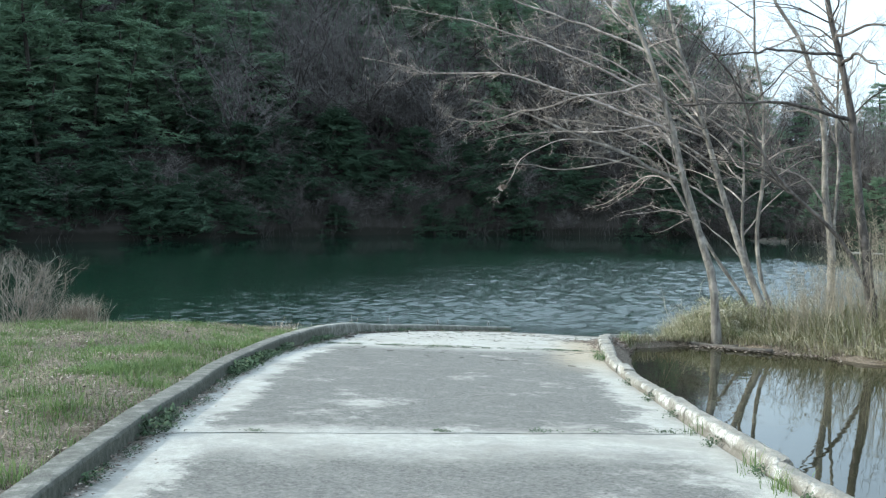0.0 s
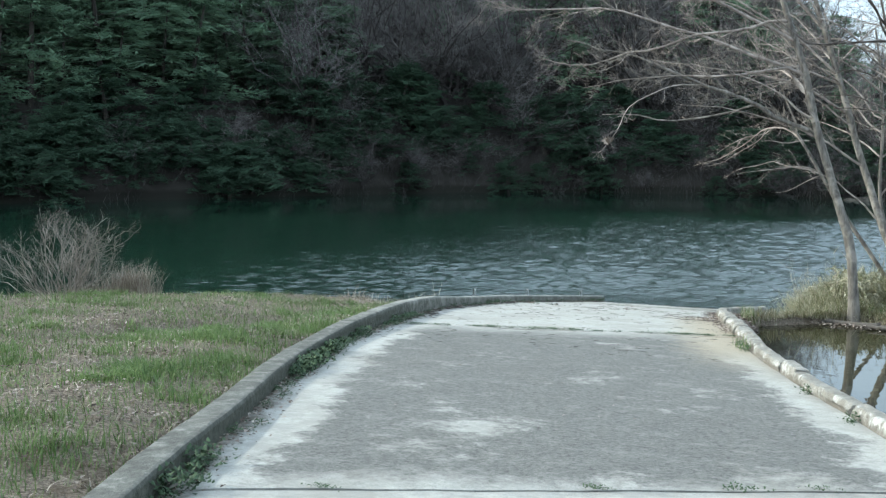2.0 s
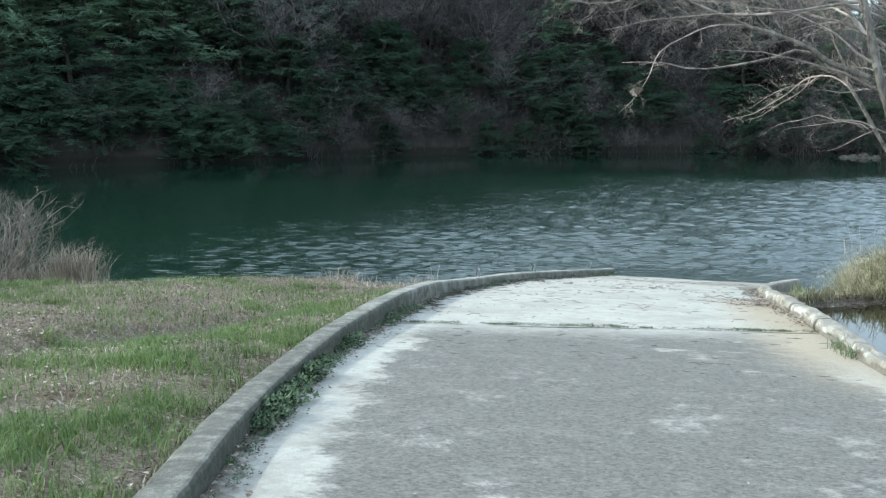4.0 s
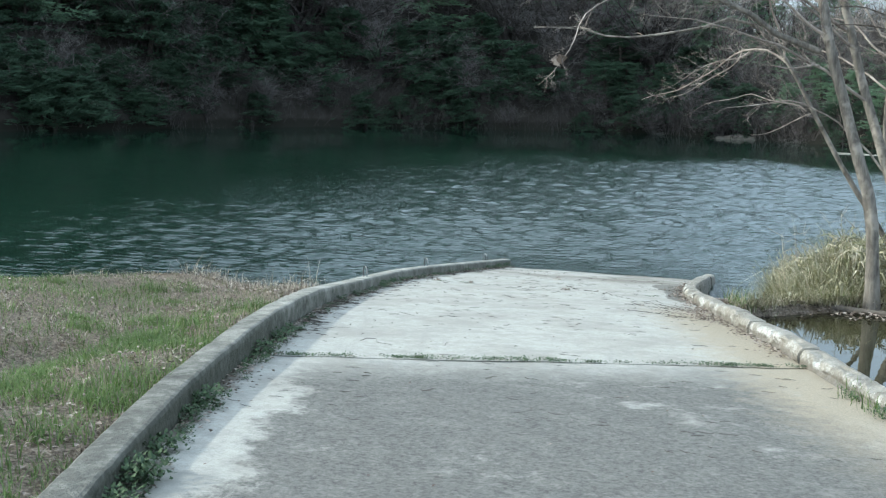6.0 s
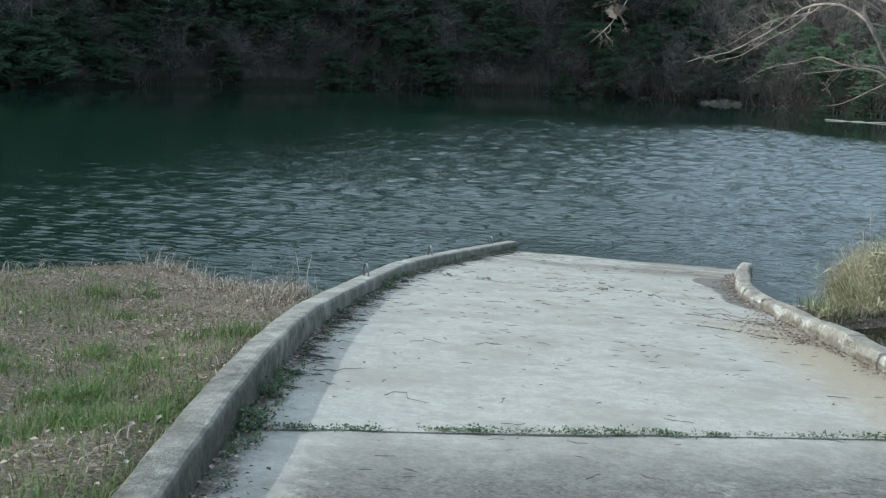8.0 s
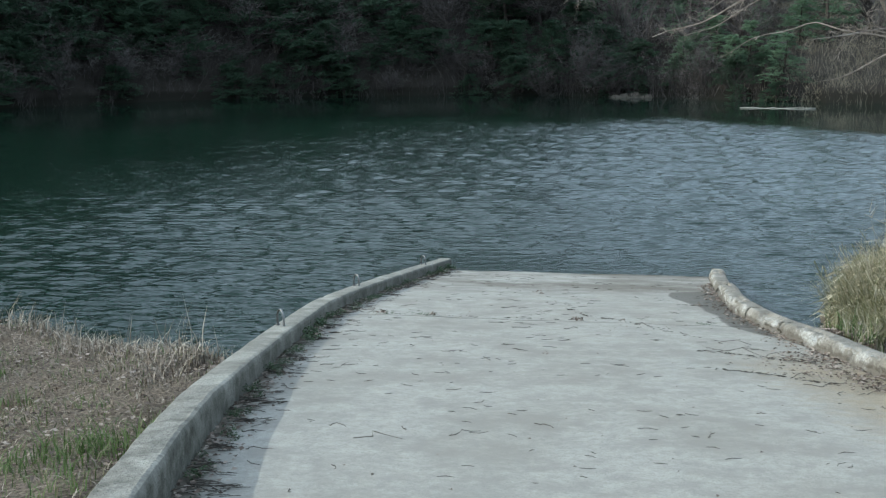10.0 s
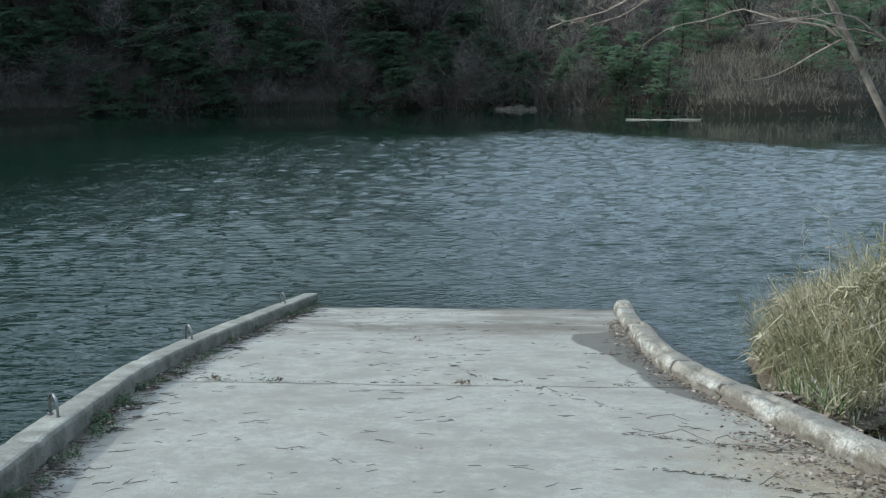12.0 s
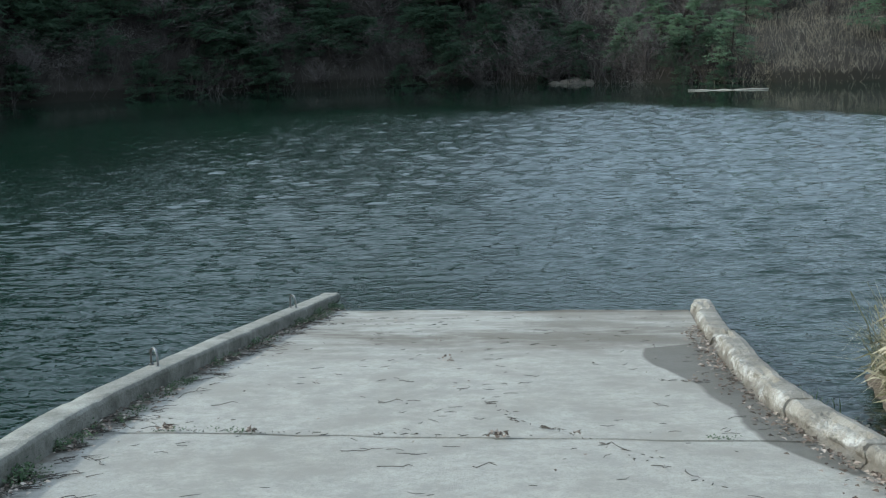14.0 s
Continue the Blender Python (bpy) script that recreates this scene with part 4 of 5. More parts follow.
def kerb_run(line, sign, width, top, rough, thing, name, material, length, deep, seed, worn=False):
    """Kerb pieces along a line in plan; sign tells on which side of the line the kerb's body lies."""
    acc, pieces, start = 0.0, [], 0
    for k in range(1, len(line)):
        acc += (line[k] - line[k - 1]).length
        if acc >= length(k) or k == len(line) - 1:
            pieces.append((start, k))
            start, acc = k, 0.0
    chips = random.Random(seed)
    for pi, (i0, i1) in enumerate(pieces):
        s = Shape()
        n = i1 - i0
        steps = max(6, n * 2)
        prof = [(0.0, -deep), (0.0, -0.02), (0.006, 0.78), (0.05, 0.96), (0.14, 1.0), (0.6, 1.0), (0.88, 0.97), (0.98, 0.86), (1.0, 0.6), (1.0, -deep)]
        if worn:
            prof = [(0.0, -deep), (0.0, -0.02), (0.01, 0.25), (0.03, 0.5), (0.06, 0.72), (0.11, 0.88), (0.2, 0.98), (0.4, 1.0), (0.7, 1.0), (0.9, 0.94), (1.0, 0.7), (1.06, 0.25), (1.06, -deep)]
            steps = max(14, n * 7)
            shift, drop = chips.gauss(0, 0.014), chips.uniform(-0.02, 0.012)
        for q in range(steps + 1):
            f = i0 + n * q / steps
            if q == 0 and pi > 0:
                f += 0.012
            k = min(int(f), len(line) - 2)
            p = line[k].lerp(line[k + 1], f - k)
            d = (line[k + 1] - line[k]).normalized()
            side = Vector((-d.y, d.x, 0)) * sign
            hgt = top(p.y)
            endy = 0.0
            if q in (0, steps):
                endy = 0.008
            for a, b in prof:
                z = b * hgt if b > 0 else b
                upper = smooth01((-11.5 - p.y) / 4) if worn else 0.0
                v = p + side * (a * width * (1 - 0.3 * upper))
                v.z = ramp_z(p.y) + z
                if worn and b > 0:
                    v += side * shift + Vector((0, 0, drop * b))
                    if a < 0.45:        # chunks broken out of the face and the upper edge
                        big = noise.noise(v * 1.9 + Vector((0, 0, seed))) + 0.45 * noise.noise(v * 6.5 + Vector((seed, 0, 0)))
                        bite = (smooth01((big - 0.02) / 0.12) * 0.55 + smooth01((big - 0.3) / 0.1) * 0.45) * (1 - 0.65 * upper)
                        v += side * (0.075 * bite * (0.25 + b) * (1 - a)) - Vector((0, 0, 0.035 * bite * b))
                        v += noise.noise_vector(v * 15) * 0.012
                        if b < 0.4:     # worn hollow at the foot
                            v += side * 0.03 * max(0.0, noise.noise(v * 3.1 + Vector((3, seed, 0))) + 0.2)
                if b > 0:
                    w = noise.noise_vector(v * 2.3 + Vector((seed, 0, 0))) * rough + noise.noise_vector(v * 7 + Vector((0, seed, 0))) * rough * 0.5 + noise.noise_vector(v * 17 + Vector((0, seed, 0))) * rough * 0.28
                    v += side * w.x + Vector((0, 0, w.z * ((0.3 if worn else 0.6) if b > 0.7 else 0.2) - endy * (b > 0.7)))
                s.v.append(tuple(v))
        m = len(prof)
        s.f = [(q * m + c, q * m + c + 1, q * m + m + c + 1, q * m + m + c) for q in range(steps) for c in range(m - 1)]
        s.f += [tuple(range(m)), tuple(range(steps * m, steps * m + m))]
        if sign > 0:
            s.f = [tuple(reversed(f)) for f in s.f]
        me = s.mesh(name, material)
        if not worn:
            me.attributes.new("face", "FLOAT", "POINT").data.foreach_set("value", [1.0 if a < 0.04 else 0.35 if a < 0.1 else 0.0 for a, b in prof] * (steps + 1))
        else:
            for key, values in (("face", [max(0.0, 1.0 - max(0.0, a - 0.12) / 0.16) for a, b in prof]), ("up", [max(0.0, b) for a, b in prof])):
                me.attributes.new(key, "FLOAT", "POINT").data.foreach_set("value", values * (steps + 1))
        part(name, me, material, thing)


def build_kerbs():
    left = tagged(empty("kerb_1"), "grey concrete kerb with worn edges along the ramp", "kerb", kind="structure")
    kerb_run([p for p in left_line if -40 < p.y < 0.75], 1, 0.21, kerb_height, 0.006, left, "kerb_piece", KERB, lambda k: 3.05, 0.55, 3)
    right = tagged(empty("kerb_2"), "crumbling pale concrete kerb stained brown along the pond side", "kerb", kind="structure")
    r = random.Random(9)
    kerb_run([p for p in right_line if -40 < p.y < 0.0], -1, 0.205, lambda y: 0.14 - 0.03 * smooth01((-11.5 - y) / 4) + 0.03 * noise.noise((y * 0.6, 0, 3)), 0.016, right, "kerb_piece", KERB_ROUGH, lambda k: r.choice((0.45, 0.7, 1.1, 1.7, 2.4)), 0.5, 8, True)


build_ramp()
build_kerbs()

# ---- plants ----


def scatter(count, x0, x1, y0, y1, r, keep):
    """Random places in a rectangle of the plan for which keep(x, y) gives a chance above a throw."""
    for _ in range(count):
        x, y = r.uniform(x0, x1), r.uniform(y0, y1)
        if r.random() < keep(x, y):
            yield x, y


def turf_patch(x, y):
    """How green the turf is: 0 bare thatch to 1 lush."""
    n = 0.5 * noise.noise((x * 0.85, y * 0.85, 3)) + 0.6 * noise.noise((x * 2.4, y * 2.4, 8)) + 0.6 * noise.noise((x * 6, y * 6, 5))
    wet = 0.3 * smooth01((near_shore(x) - y - 2.0) / 3.0)
    belt = (0.5 + 0.3 * smooth01((-4.5 - x) / 1.5)) * (1 - smooth01((near_shore(x) - y - 0.9) / 2.4))        # dead grass behind the shore
    return min(1.0, max(0.0, 0.5 + wet - belt + 1.3 * n))


def on_left(x, y):
    return x < left_x(y) - 0.2 and near_shore(x) - y > 0.15


def build_turf():
    r = random.Random(21)
    s, g, d = Shape(), Shape(), Shape()

    def blade(shape, x, y, lo, hi, width, lean):
        a = r.uniform(0, 6.28)
        h = r.uniform(lo, hi)
        shape.blade((x, y, ground_z(x, y) - 0.01), (math.cos(a), math.sin(a), 0), h, width * r.uniform(0.7, 1.3), h * r.uniform(0.2, lean), 2)

    for x, y in scatter(270000, -11, 5, -27, -6, r, lambda x, y: (0.3 + 0.7 * turf_patch(x, y)) * min(1.0, 1.25 - 0.1 * (left_x(y) - x)) * (1 if on_left(x, y) else 0) * (1 if x > -8 or y < -12 else 0.4)):
        if near_shore(x) - y < 0.9 + 0.9 * noise.noise((x * 0.9, y * 0.9, 14)) and r.random() < 0.7:
            blade(d, x, y, 0.06, 0.2, 0.009, 1.2)
        elif r.random() > 0.15 + 0.75 * turf_patch(x, y):
            blade(d, x, y, 0.025, 0.085, 0.008, 2.2)
        elif turf_patch(x, y) > 0.7 and r.random() < 0.5:
            blade(g, x, y, 0.05, 0.17, 0.007, 1.3)
        else:
            blade(s, x, y, 0.03, 0.11, 0.0075, 1.4)
    # thick tufts
    spots = [(x, y) for x, y in scatter(1500, -9, 5, -27, -7, r, lambda x, y: 0.16 if on_left(x, y) and turf_patch(x, y) > 0.55 else 0.0)]
    spots += [(left_x(y) - r.uniform(0.35, 1.5), y) for y in [r.uniform(-22, -13) for _ in range(34)]]
    for x, y in spots:
        size = r.uniform(0.08, 0.24)
        for _ in range(int(110 + 700 * size)):
            bx, by = r.gauss(x, size * 0.7), r.gauss(y, size * 0.7)
            if on_left(bx, by):
                blade(g, bx, by, 0.04, 0.08 + 0.5 * size, 0.007, 1.0)
    # dead grass along the water's edge
    for x, y in scatter(30000, -12, -2.2, -13, -5.4, r, lambda x, y: 0.85 if x < left_x(y) - 0.2 and -0.3 < near_shore(x) - y < 1.5 + 0.9 * noise.noise((x, y, 4)) else 0.0):
        blade(d, x, y, 0.06, 0.16 + 0.16 * r.random() * (noise.noise((x * 1.3, y * 1.3, 40)) > 0), 0.009, 1.4)
    for cx, cy, hi, n, wide in ((-5.2, -6.5, 0.42, 900, 0.55), (-4.2, -7.0, 0.3, 300, 0.4), (-7.3, -11.3, 0.85, 900, 0.26), (-8.9, -11.3, 0.5, 420, 0.6), (-8.1, -11.3, 0.5, 320, 0.4), (-3.2, -7.9, 0.25, 200, 0.3)):
        for _ in range(n):
            blade(d, r.gauss(cx, wide), r.gauss(cy, wide * 0.5), hi * 0.45, hi, 0.009, 0.8)
    for _ in range(60):        # tall dry stalks standing against the water
        x = r.uniform(-8, -2.4)
        blade(d, x, near_shore(x) - r.uniform(0.0, 0.9), 0.25, 0.6, 0.008, 0.5)
    tagged(part("turf", s, TURF), "short patchy turf beside the kerb", "grass", kind="stuff")
    tagged(part("grass_tufts", g, LUSH), "fresh green grass tufts beside the kerb", "grass", kind="stuff")
    tagged(part("dead_grass", d, STRAW), "dead straw-coloured grass along the water's edge", "grass", kind="stuff")


build_turf()


def build_litter():
    r = random.Random(33)
    s = Shape()

    def drop(x, y, z, lo, hi):
        a = r.uniform(0, 6.28)
        u = Vector((math.cos(a), math.sin(a), r.uniform(-0.1, 0.35)))
        s.leaf((x, y, z + 0.006), u, Vector((-u.y, u.x, r.uniform(-0.2, 0.3))), r.uniform(lo, hi))

    for x, y in scatter(95000, -9, 4, -24, -6, r, lambda x, y: (0.95 - 0.7 * turf_patch(x, y)) * (0.35 + 0.65 * smooth01(2.5 * noise.noise((x * 1.1, y * 1.1, 31)) + 0.4)) * (1 if on_left(x, y) else 0)):
        drop(x, y, ground_z(x, y) + 0.02, 0.02, 0.045)
    for _ in range(3200):       # drifts against the grass-side kerb
        y = r.uniform(-25, 0.3)
        if noise.noise((y * 0.8, 0, 2)) > -0.25:
            drop(left_x(y) + abs(r.gauss(0, 0.10)), y, ramp_z(y) + 0.01, 0.015, 0.04)
    for _ in range(1500):       # and against the pond-side kerb
        y = r.uniform(-12, -1.5) if r.random() < 0.75 else r.uniform(-9.2, -7.6)
        k = 0.09 + 0.22 * math.exp(-((y + 8.4) / 0.8) ** 2)
        drop(right_x(y) - abs(r.gauss(0, k)), y, ramp_z(y) + 0.01, 0.015, 0.045)
    for _ in range(2000):        # wet leaves outside the pond-side kerb
        y = r.uniform(-8, -3.6)
        x = right_x(y) + 0.3 + abs(r.gauss(0, 0.35))
        drop(x, y, max(ground_z(x, y), 0.0) + 0.015, 0.03, 0.07)
    for _ in range(900):        # at the pond's far edge
        x = r.uniform(2.2, 6.5)
        y = -6.3 + r.gauss(0, 0.2) - 0.25 * max(0.0, x - 4)
        drop(x, y, max(ground_z(x, y), POND_Z) + 0.015, 0.03, 0.08)
    for _ in range(260):        # strays on the slabs
        y = r.uniform(-20, -0.5)
        x = r.uniform(left_x(y) + 0.2, right_x(y) - 0.2)
        drop(x, y, ramp_z(y) + 0.008, 0.008, 0.026)
    needles = Shape()
    for _ in range(620):
        y = -0.3 - 15.5 * r.random() ** 1.1
        x = r.uniform(left_x(y) + 0.1, right_x(y) - 0.1)
        if noise.noise((x * 1.3, y * 1.3, 9)) < -0.1:
            continue
        a, n = r.uniform(-0.9, 1.2), r.uniform(0.012, 0.06)
        p, d = Vector((x, y, ramp_z(y) + 0.009)), Vector((math.cos(a), math.sin(a), -0.12 * math.sin(a))) * n
        bend = Vector((-d.y, d.x, 0)) * r.uniform(-0.4, 0.4)
        needles.tube([p - d, p + bend, p + d], [0.0015, 0.0022, 0.0012], 3, False)
    for pts, n in (([(-0.2, -4.9), (0.05, -5.54), (0.3, -5.8), (0.64, -6.2), (1.12, -6.95)], 55), ([(-2.4, -1.1), (-1.83, -1.22), (-0.9, -1.25)], 20), ([(-2.0, -5.95), (-0.9, -5.96), (0.2, -5.95)], 50),
                   ([(1.1, -7.65), (1.45, -7.8), (1.9, -8.1)], 60), ([(1.2, -8.5), (1.6, -8.7), (2.0, -9.0)], 70), ([(0.9, -4.2), (1.2, -4.25), (1.45, -4.1)], 25)):
        for _ in range(n):          # crumbs caught along hairline cracks and drift lines
            u = r.random() * (len(pts) - 1)
            k = min(int(u), len(pts) - 2)
            p = Vector((*pts[k], 0)).lerp(Vector((*pts[k + 1], 0)), u - k) + Vector((r.gauss(0, 0.02), r.gauss(0, 0.02), 0))
            p.z = ramp_z(p.y) + 0.009
            a, size = r.uniform(0, 6.28), r.uniform(0.006, 0.03)
            d = Vector((math.cos(a), math.sin(a), -0.12 * math.sin(a))) * size
            needles.tube([p - d, p, p + d], [0.0015, 0.003, 0.0015], 3, False)
    for _ in range(120):         # needle drifts combed out from the foot of the grass-side kerb
        y = r.uniform(-13.5, 0.1)
        if noise.noise((y * 1.6, 3, 2)) < -0.2:
            continue
        x, turn, reach = left_x(y) + abs(r.gauss(0.03, 0.05)), r.gauss(0.25, 0.3), r.uniform(0.06, 0.26)
        for _ in range(r.randint(6, 15)):
            t = r.random()
            p = Vector((x + math.cos(turn) * reach * t, y + math.sin(turn) * reach * t, 0)) + Vector((r.gauss(0, 0.018), r.gauss(0, 0.022), 0))
            p.z = ramp_z(p.y) + 0.008 + r.random() * 0.02 * (1 - t)
            a, n = turn + r.gauss(0, 0.55), r.uniform(0.015, 0.05)
            d = Vector((math.cos(a), math.sin(a), -0.1 * math.sin(a))) * n
            needles.tube([p - d, p + d], [0.0026, 0.0012], 3, False)
    tagged(part("needle_litter", needles, CRUMBS), "fine dark needles and twig crumbs on the ramp", "debris", kind="stuff")
    tagged(part("leaf_litter", s, LITTER), "scattered dead brown leaves and debris", "leaves", kind="stuff")


build_litter()


def build_weeds():
    r = random.Random(13)
    s = Shape()

    def rosette(x, y, size, n, tall=0.6, wide=0.3):
        z = ramp_z(y)
        for _ in range(int(n * 2.6)):
            a = r.uniform(0, 6.28)
            q = (x + r.gauss(0, size * wide), y + r.gauss(0, size * (0.55 if wide < 1 else 0.25)))
            u = Vector((math.cos(a), math.sin(a), r.uniform(0.2, 1.0))).normalized()
            s.leaf((q[0], q[1], z + r.uniform(0, size * tall)), u, u.cross(Vector((0, 0, 1))).normalized(), 0.008 + size * r.uniform(0.07, 0.17))

    for y, size, n in ((-23.9, 0.13, 46), (-22.5, 0.2, 90), (-22.05, 0.18, 80), (-21.2, 0.09, 30), (-18.9, 0.16, 110), (-18.6, 0.2, 150), (-18.2, 0.2, 150), (-17.8, 0.15, 90), (-17.4, 0.19, 140), (-16.9, 0.15, 90), (-16.2, 0.12, 70), (-15.85, 0.17, 110),
                       (-14.5, 0.1, 40), (-14.0, 0.18, 90), (-13.3, 0.15, 70), (-12.8, 0.12, 50), (-10.2, 0.1, 40), (-9.4, 0.09, 34), (-7.6, 0.12, 60), (-7.0, 0.12, 60), (-6.4, 0.09, 40),
                       (-3.6, 0.08, 40), (-2.6, 0.1, 40), (-1.2, 0.1, 50), (-0.5, 0.12, 60), (0.1, 0.12, 60)):
        rosette(left_x(y) + size * 0.35, y, size, n)
    for _ in range(130):
        y = r.uniform(-24, 0.2)
        rosette(left_x(y) + r.uniform(0.02, 0.16), y, r.uniform(0.04, 0.09), 14)
    for (a, b), dense in ((JOINTS[3], 60), (JOINTS[2], 9), (JOINTS[4], 3)):
        for _ in range(dense):
            u = r.random() ** 0.9
            p = cross(a, b, u)
            rosette(p.x, p.y, r.uniform(0.035, 0.075), r.randint(12, 26), 0.4, 1.0)
    for y in (-22.6, -21.9, -20.9, -19.5, -18.4, -14.1, -13.5, -17.2):
        rosette(right_x(y) - 0.05, y, 0.1, 34)
    tagged(part("kerb_weeds", s, WEED), "low green weeds in the joints and gutters", "weeds", kind="stuff")
    g = Shape()
    for y, n in ((-22.2, 60), (-21.7, 40), (-13.9, 36), (-13.5, 30), (-20.4, 20)):
        for _ in range(n):
            a = r.uniform(0, 6.28)
            g.blade((right_x(y) - 0.03 + r.gauss(0, 0.05), y + r.gauss(0, 0.12), ramp_z(y)), (math.cos(a), math.sin(a), 0), r.uniform(0.06, 0.18), 0.007, r.uniform(0.02, 0.1))
    for _ in range(1300):        # outside the lower end of the broken kerb
        y = r.uniform(-5.6, -3.2)
        a = r.uniform(0, 6.28)
        x = right_x(y) + 0.35 + abs(r.gauss(0, 0.18))
        g.blade((x, y, max(0, ground_z(x, y)) - 0.01), (math.cos(a), math.sin(a), 0), r.uniform(0.06, 0.22), 0.01, r.uniform(0.03, 0.12))
    tagged(part("kerb_grass", g, LUSH), "green grass sprouting along the broken kerb", "grass", kind="stuff")


build_weeds()


def build_reeds():
    r = random.Random(55)
    s, t, g, b = Shape(), Shape(), Shape(), Shape()

    def keep(x, y):
        shore, pond = near_shore(x) - y, pond_depth(x, y)
        if x < right_x(y) + 0.75 or y > -5.2 and x < 2.7 or shore < 0.1 or pond > -0.1:
            return 0.0
        return min(1.0, 0.35 + shore * 0.5) * (0.75 + 0.5 * noise.noise((x * 1.2, y * 1.2, 6)))

    for x, y in scatter(52000, 1.8, 12, -9, 3, r, lambda x, y: keep(x, y) * (1.0 if x < 6 else 0.5)):
        a = r.uniform(0, 6.28)
        rise = (0.55 + 0.5 * smooth01((x - 2.0) / 1.4)) * (0.5 + 0.5 * smooth01((-0.3 - pond_depth(x, y)) / 1.4))
        h = (0.3 + 0.6 * r.random() ** 1.5) * rise * (0.8 + 0.75 * noise.noise((x * 0.9, y * 0.9, 1)) + 0.3 * noise.noise((x * 2.6, y * 2.6, 1)))
        h *= 1 + 0.5 * smooth01((x - 5) / 2)
        lean = r.uniform(0.25, 1.3) * h
        s.blade((x, y, max(ground_z(x, y), 0) - 0.02), (math.cos(a) * 0.8 - 0.25, math.sin(a) * 0.8 - 0.3, 0), h, r.uniform(0.014, 0.030), lean, 3)
    for cx, cy, wx, wy, n in ((3.4, -4.8, 0.45, 0.7, 5200), (3.2, -5.4, 0.3, 0.35, 700), (3.9, -3.4, 0.8, 0.8, 3000), (3.04, -3.4, 0.16, 0.55, 3000)):     # the thick clump beside the ramp
        for _ in range(n):
            x, y = r.gauss(cx, wx), r.gauss(cy, wy)
            if keep(x, y) <= 0 or y < -6.2:
                continue
            out = Vector((x - cx, y - cy, 0)) * 0.6 + Vector((r.gauss(0, 0.6), r.gauss(0, 0.6), 0))
            h = max(0.2, (0.35 + 0.55 * r.random() ** 1.3) * (0.5 + 0.5 * smooth01((-0.3 - pond_depth(x, y)) / 1.2)) * (1.05 - 0.25 * ((x - cx) / wx / 2) ** 2))
            foot = (x, y, max(ground_z(x, y), 0) - 0.02)
            dry = cx == 3.04
            if r.random() < (0.1 if dry else 0.5):
                s.blade(foot, out.normalized(), h, r.uniform(0.008, 0.016), r.uniform(0.2, 0.8) * h, 4)
            else:
                (b if dry else s).reed(foot, out.normalized() * (r.uniform(0.1, 0.5) if dry else r.uniform(0.3, 1.0)), h * r.uniform(0.6, 0.95), r.uniform(0.009, 0.018), r.uniform(0.15, 0.4), Vector((r.gauss(0, 0.7) - 0.2, r.gauss(0, 0.6) - 0.2, r.uniform(-1.0, 0.3))))
    for cx, cy, rx, ry, tall, n in ((3.62, -4.5, 0.8, 1.1, 0.9, 2500), (3.2, -3.2, 0.5, 0.9, 0.8, 1000)):     # broken blades hanging over one another
        for _ in range(n):
            a, far = r.uniform(0, 6.28), r.random() ** 0.55
            x, y = cx + math.cos(a) * rx * far, cy + math.sin(a) * ry * far
            foot = max(ground_z(x, y), 0.0)
            z = foot + tall * math.sqrt(max(0.04, 1 - far * far)) * r.uniform(0.3, 1.0) * (0.8 + 0.55 * noise.noise((x * 2.2, y * 2.2, 21)))
            out = Vector((math.cos(a), math.sin(a), 0)) * r.uniform(0.2, 1.0) + Vector((r.gauss(-0.1, 0.5), r.gauss(-0.1, 0.5), r.uniform(-0.9, 0.35)))
            u = out.normalized() * r.uniform(0.14, 0.36)
            v = u.cross(Vector((r.gauss(0, 1), r.gauss(0, 1), r.gauss(0, 1)))).normalized() * r.uniform(0.006, 0.013)
            p = Vector((x, y, z))
            q = p + u * 0.55 + Vector((0, 0, 0.03))
            e = p + u - Vector((0, 0, r.uniform(0.02, 0.14)))
            e.z, q.z = max(e.z, foot + 0.02), max(q.z, foot + 0.03)
            shape = b if r.random() < 0.42 else s
            k = len(shape.v)
            shape.v += [tuple(p - v * 0.7), tuple(p + v * 0.7), tuple(q - v), tuple(q + v), tuple(e)]
            shape.f += [(k, k + 1, k + 3, k + 2), (k + 2, k + 3, k + 4)]
    for _ in range(2400):       # pale dead blades along the pond's far edge, trailing into the water
        x = r.uniform(2.5, 9.5)
        y = float(np.interp(x, (2.3, 2.6, 3.2, 4, 6, 8, 12), (-7.6, -7.0, -6.4, -5.95, -6.75, -7.7, -9.7))) + abs(r.gauss(0, 0.22))
        w, h = r.gauss(-1.57, 0.9), r.uniform(0.1, 0.32)
        (b if r.random() < 0.6 else s).blade((x, y, max(ground_z(x, y), POND_Z) - 0.01), (math.cos(w), math.sin(w), 0), h, r.uniform(0.009, 0.017), h * r.uniform(0.4, 1.5), 3)
    for _ in range(800):       # along the outer side of the kerb
        y = r.uniform(-7.2, -4.4)
        x = right_x(y) + 0.42 + abs(r.gauss(0, 0.22))
        a, h = r.uniform(0, 6.28), r.uniform(0.12, 0.48) * (1 - 0.35 * (y < -6.4))
        (s if r.random() < 0.6 else g).blade((x, y, max(ground_z(x, y), 0) - 0.02), (math.cos(a), math.sin(a), 0), h, 0.011, h * r.uniform(0.2, 1.0), 3)
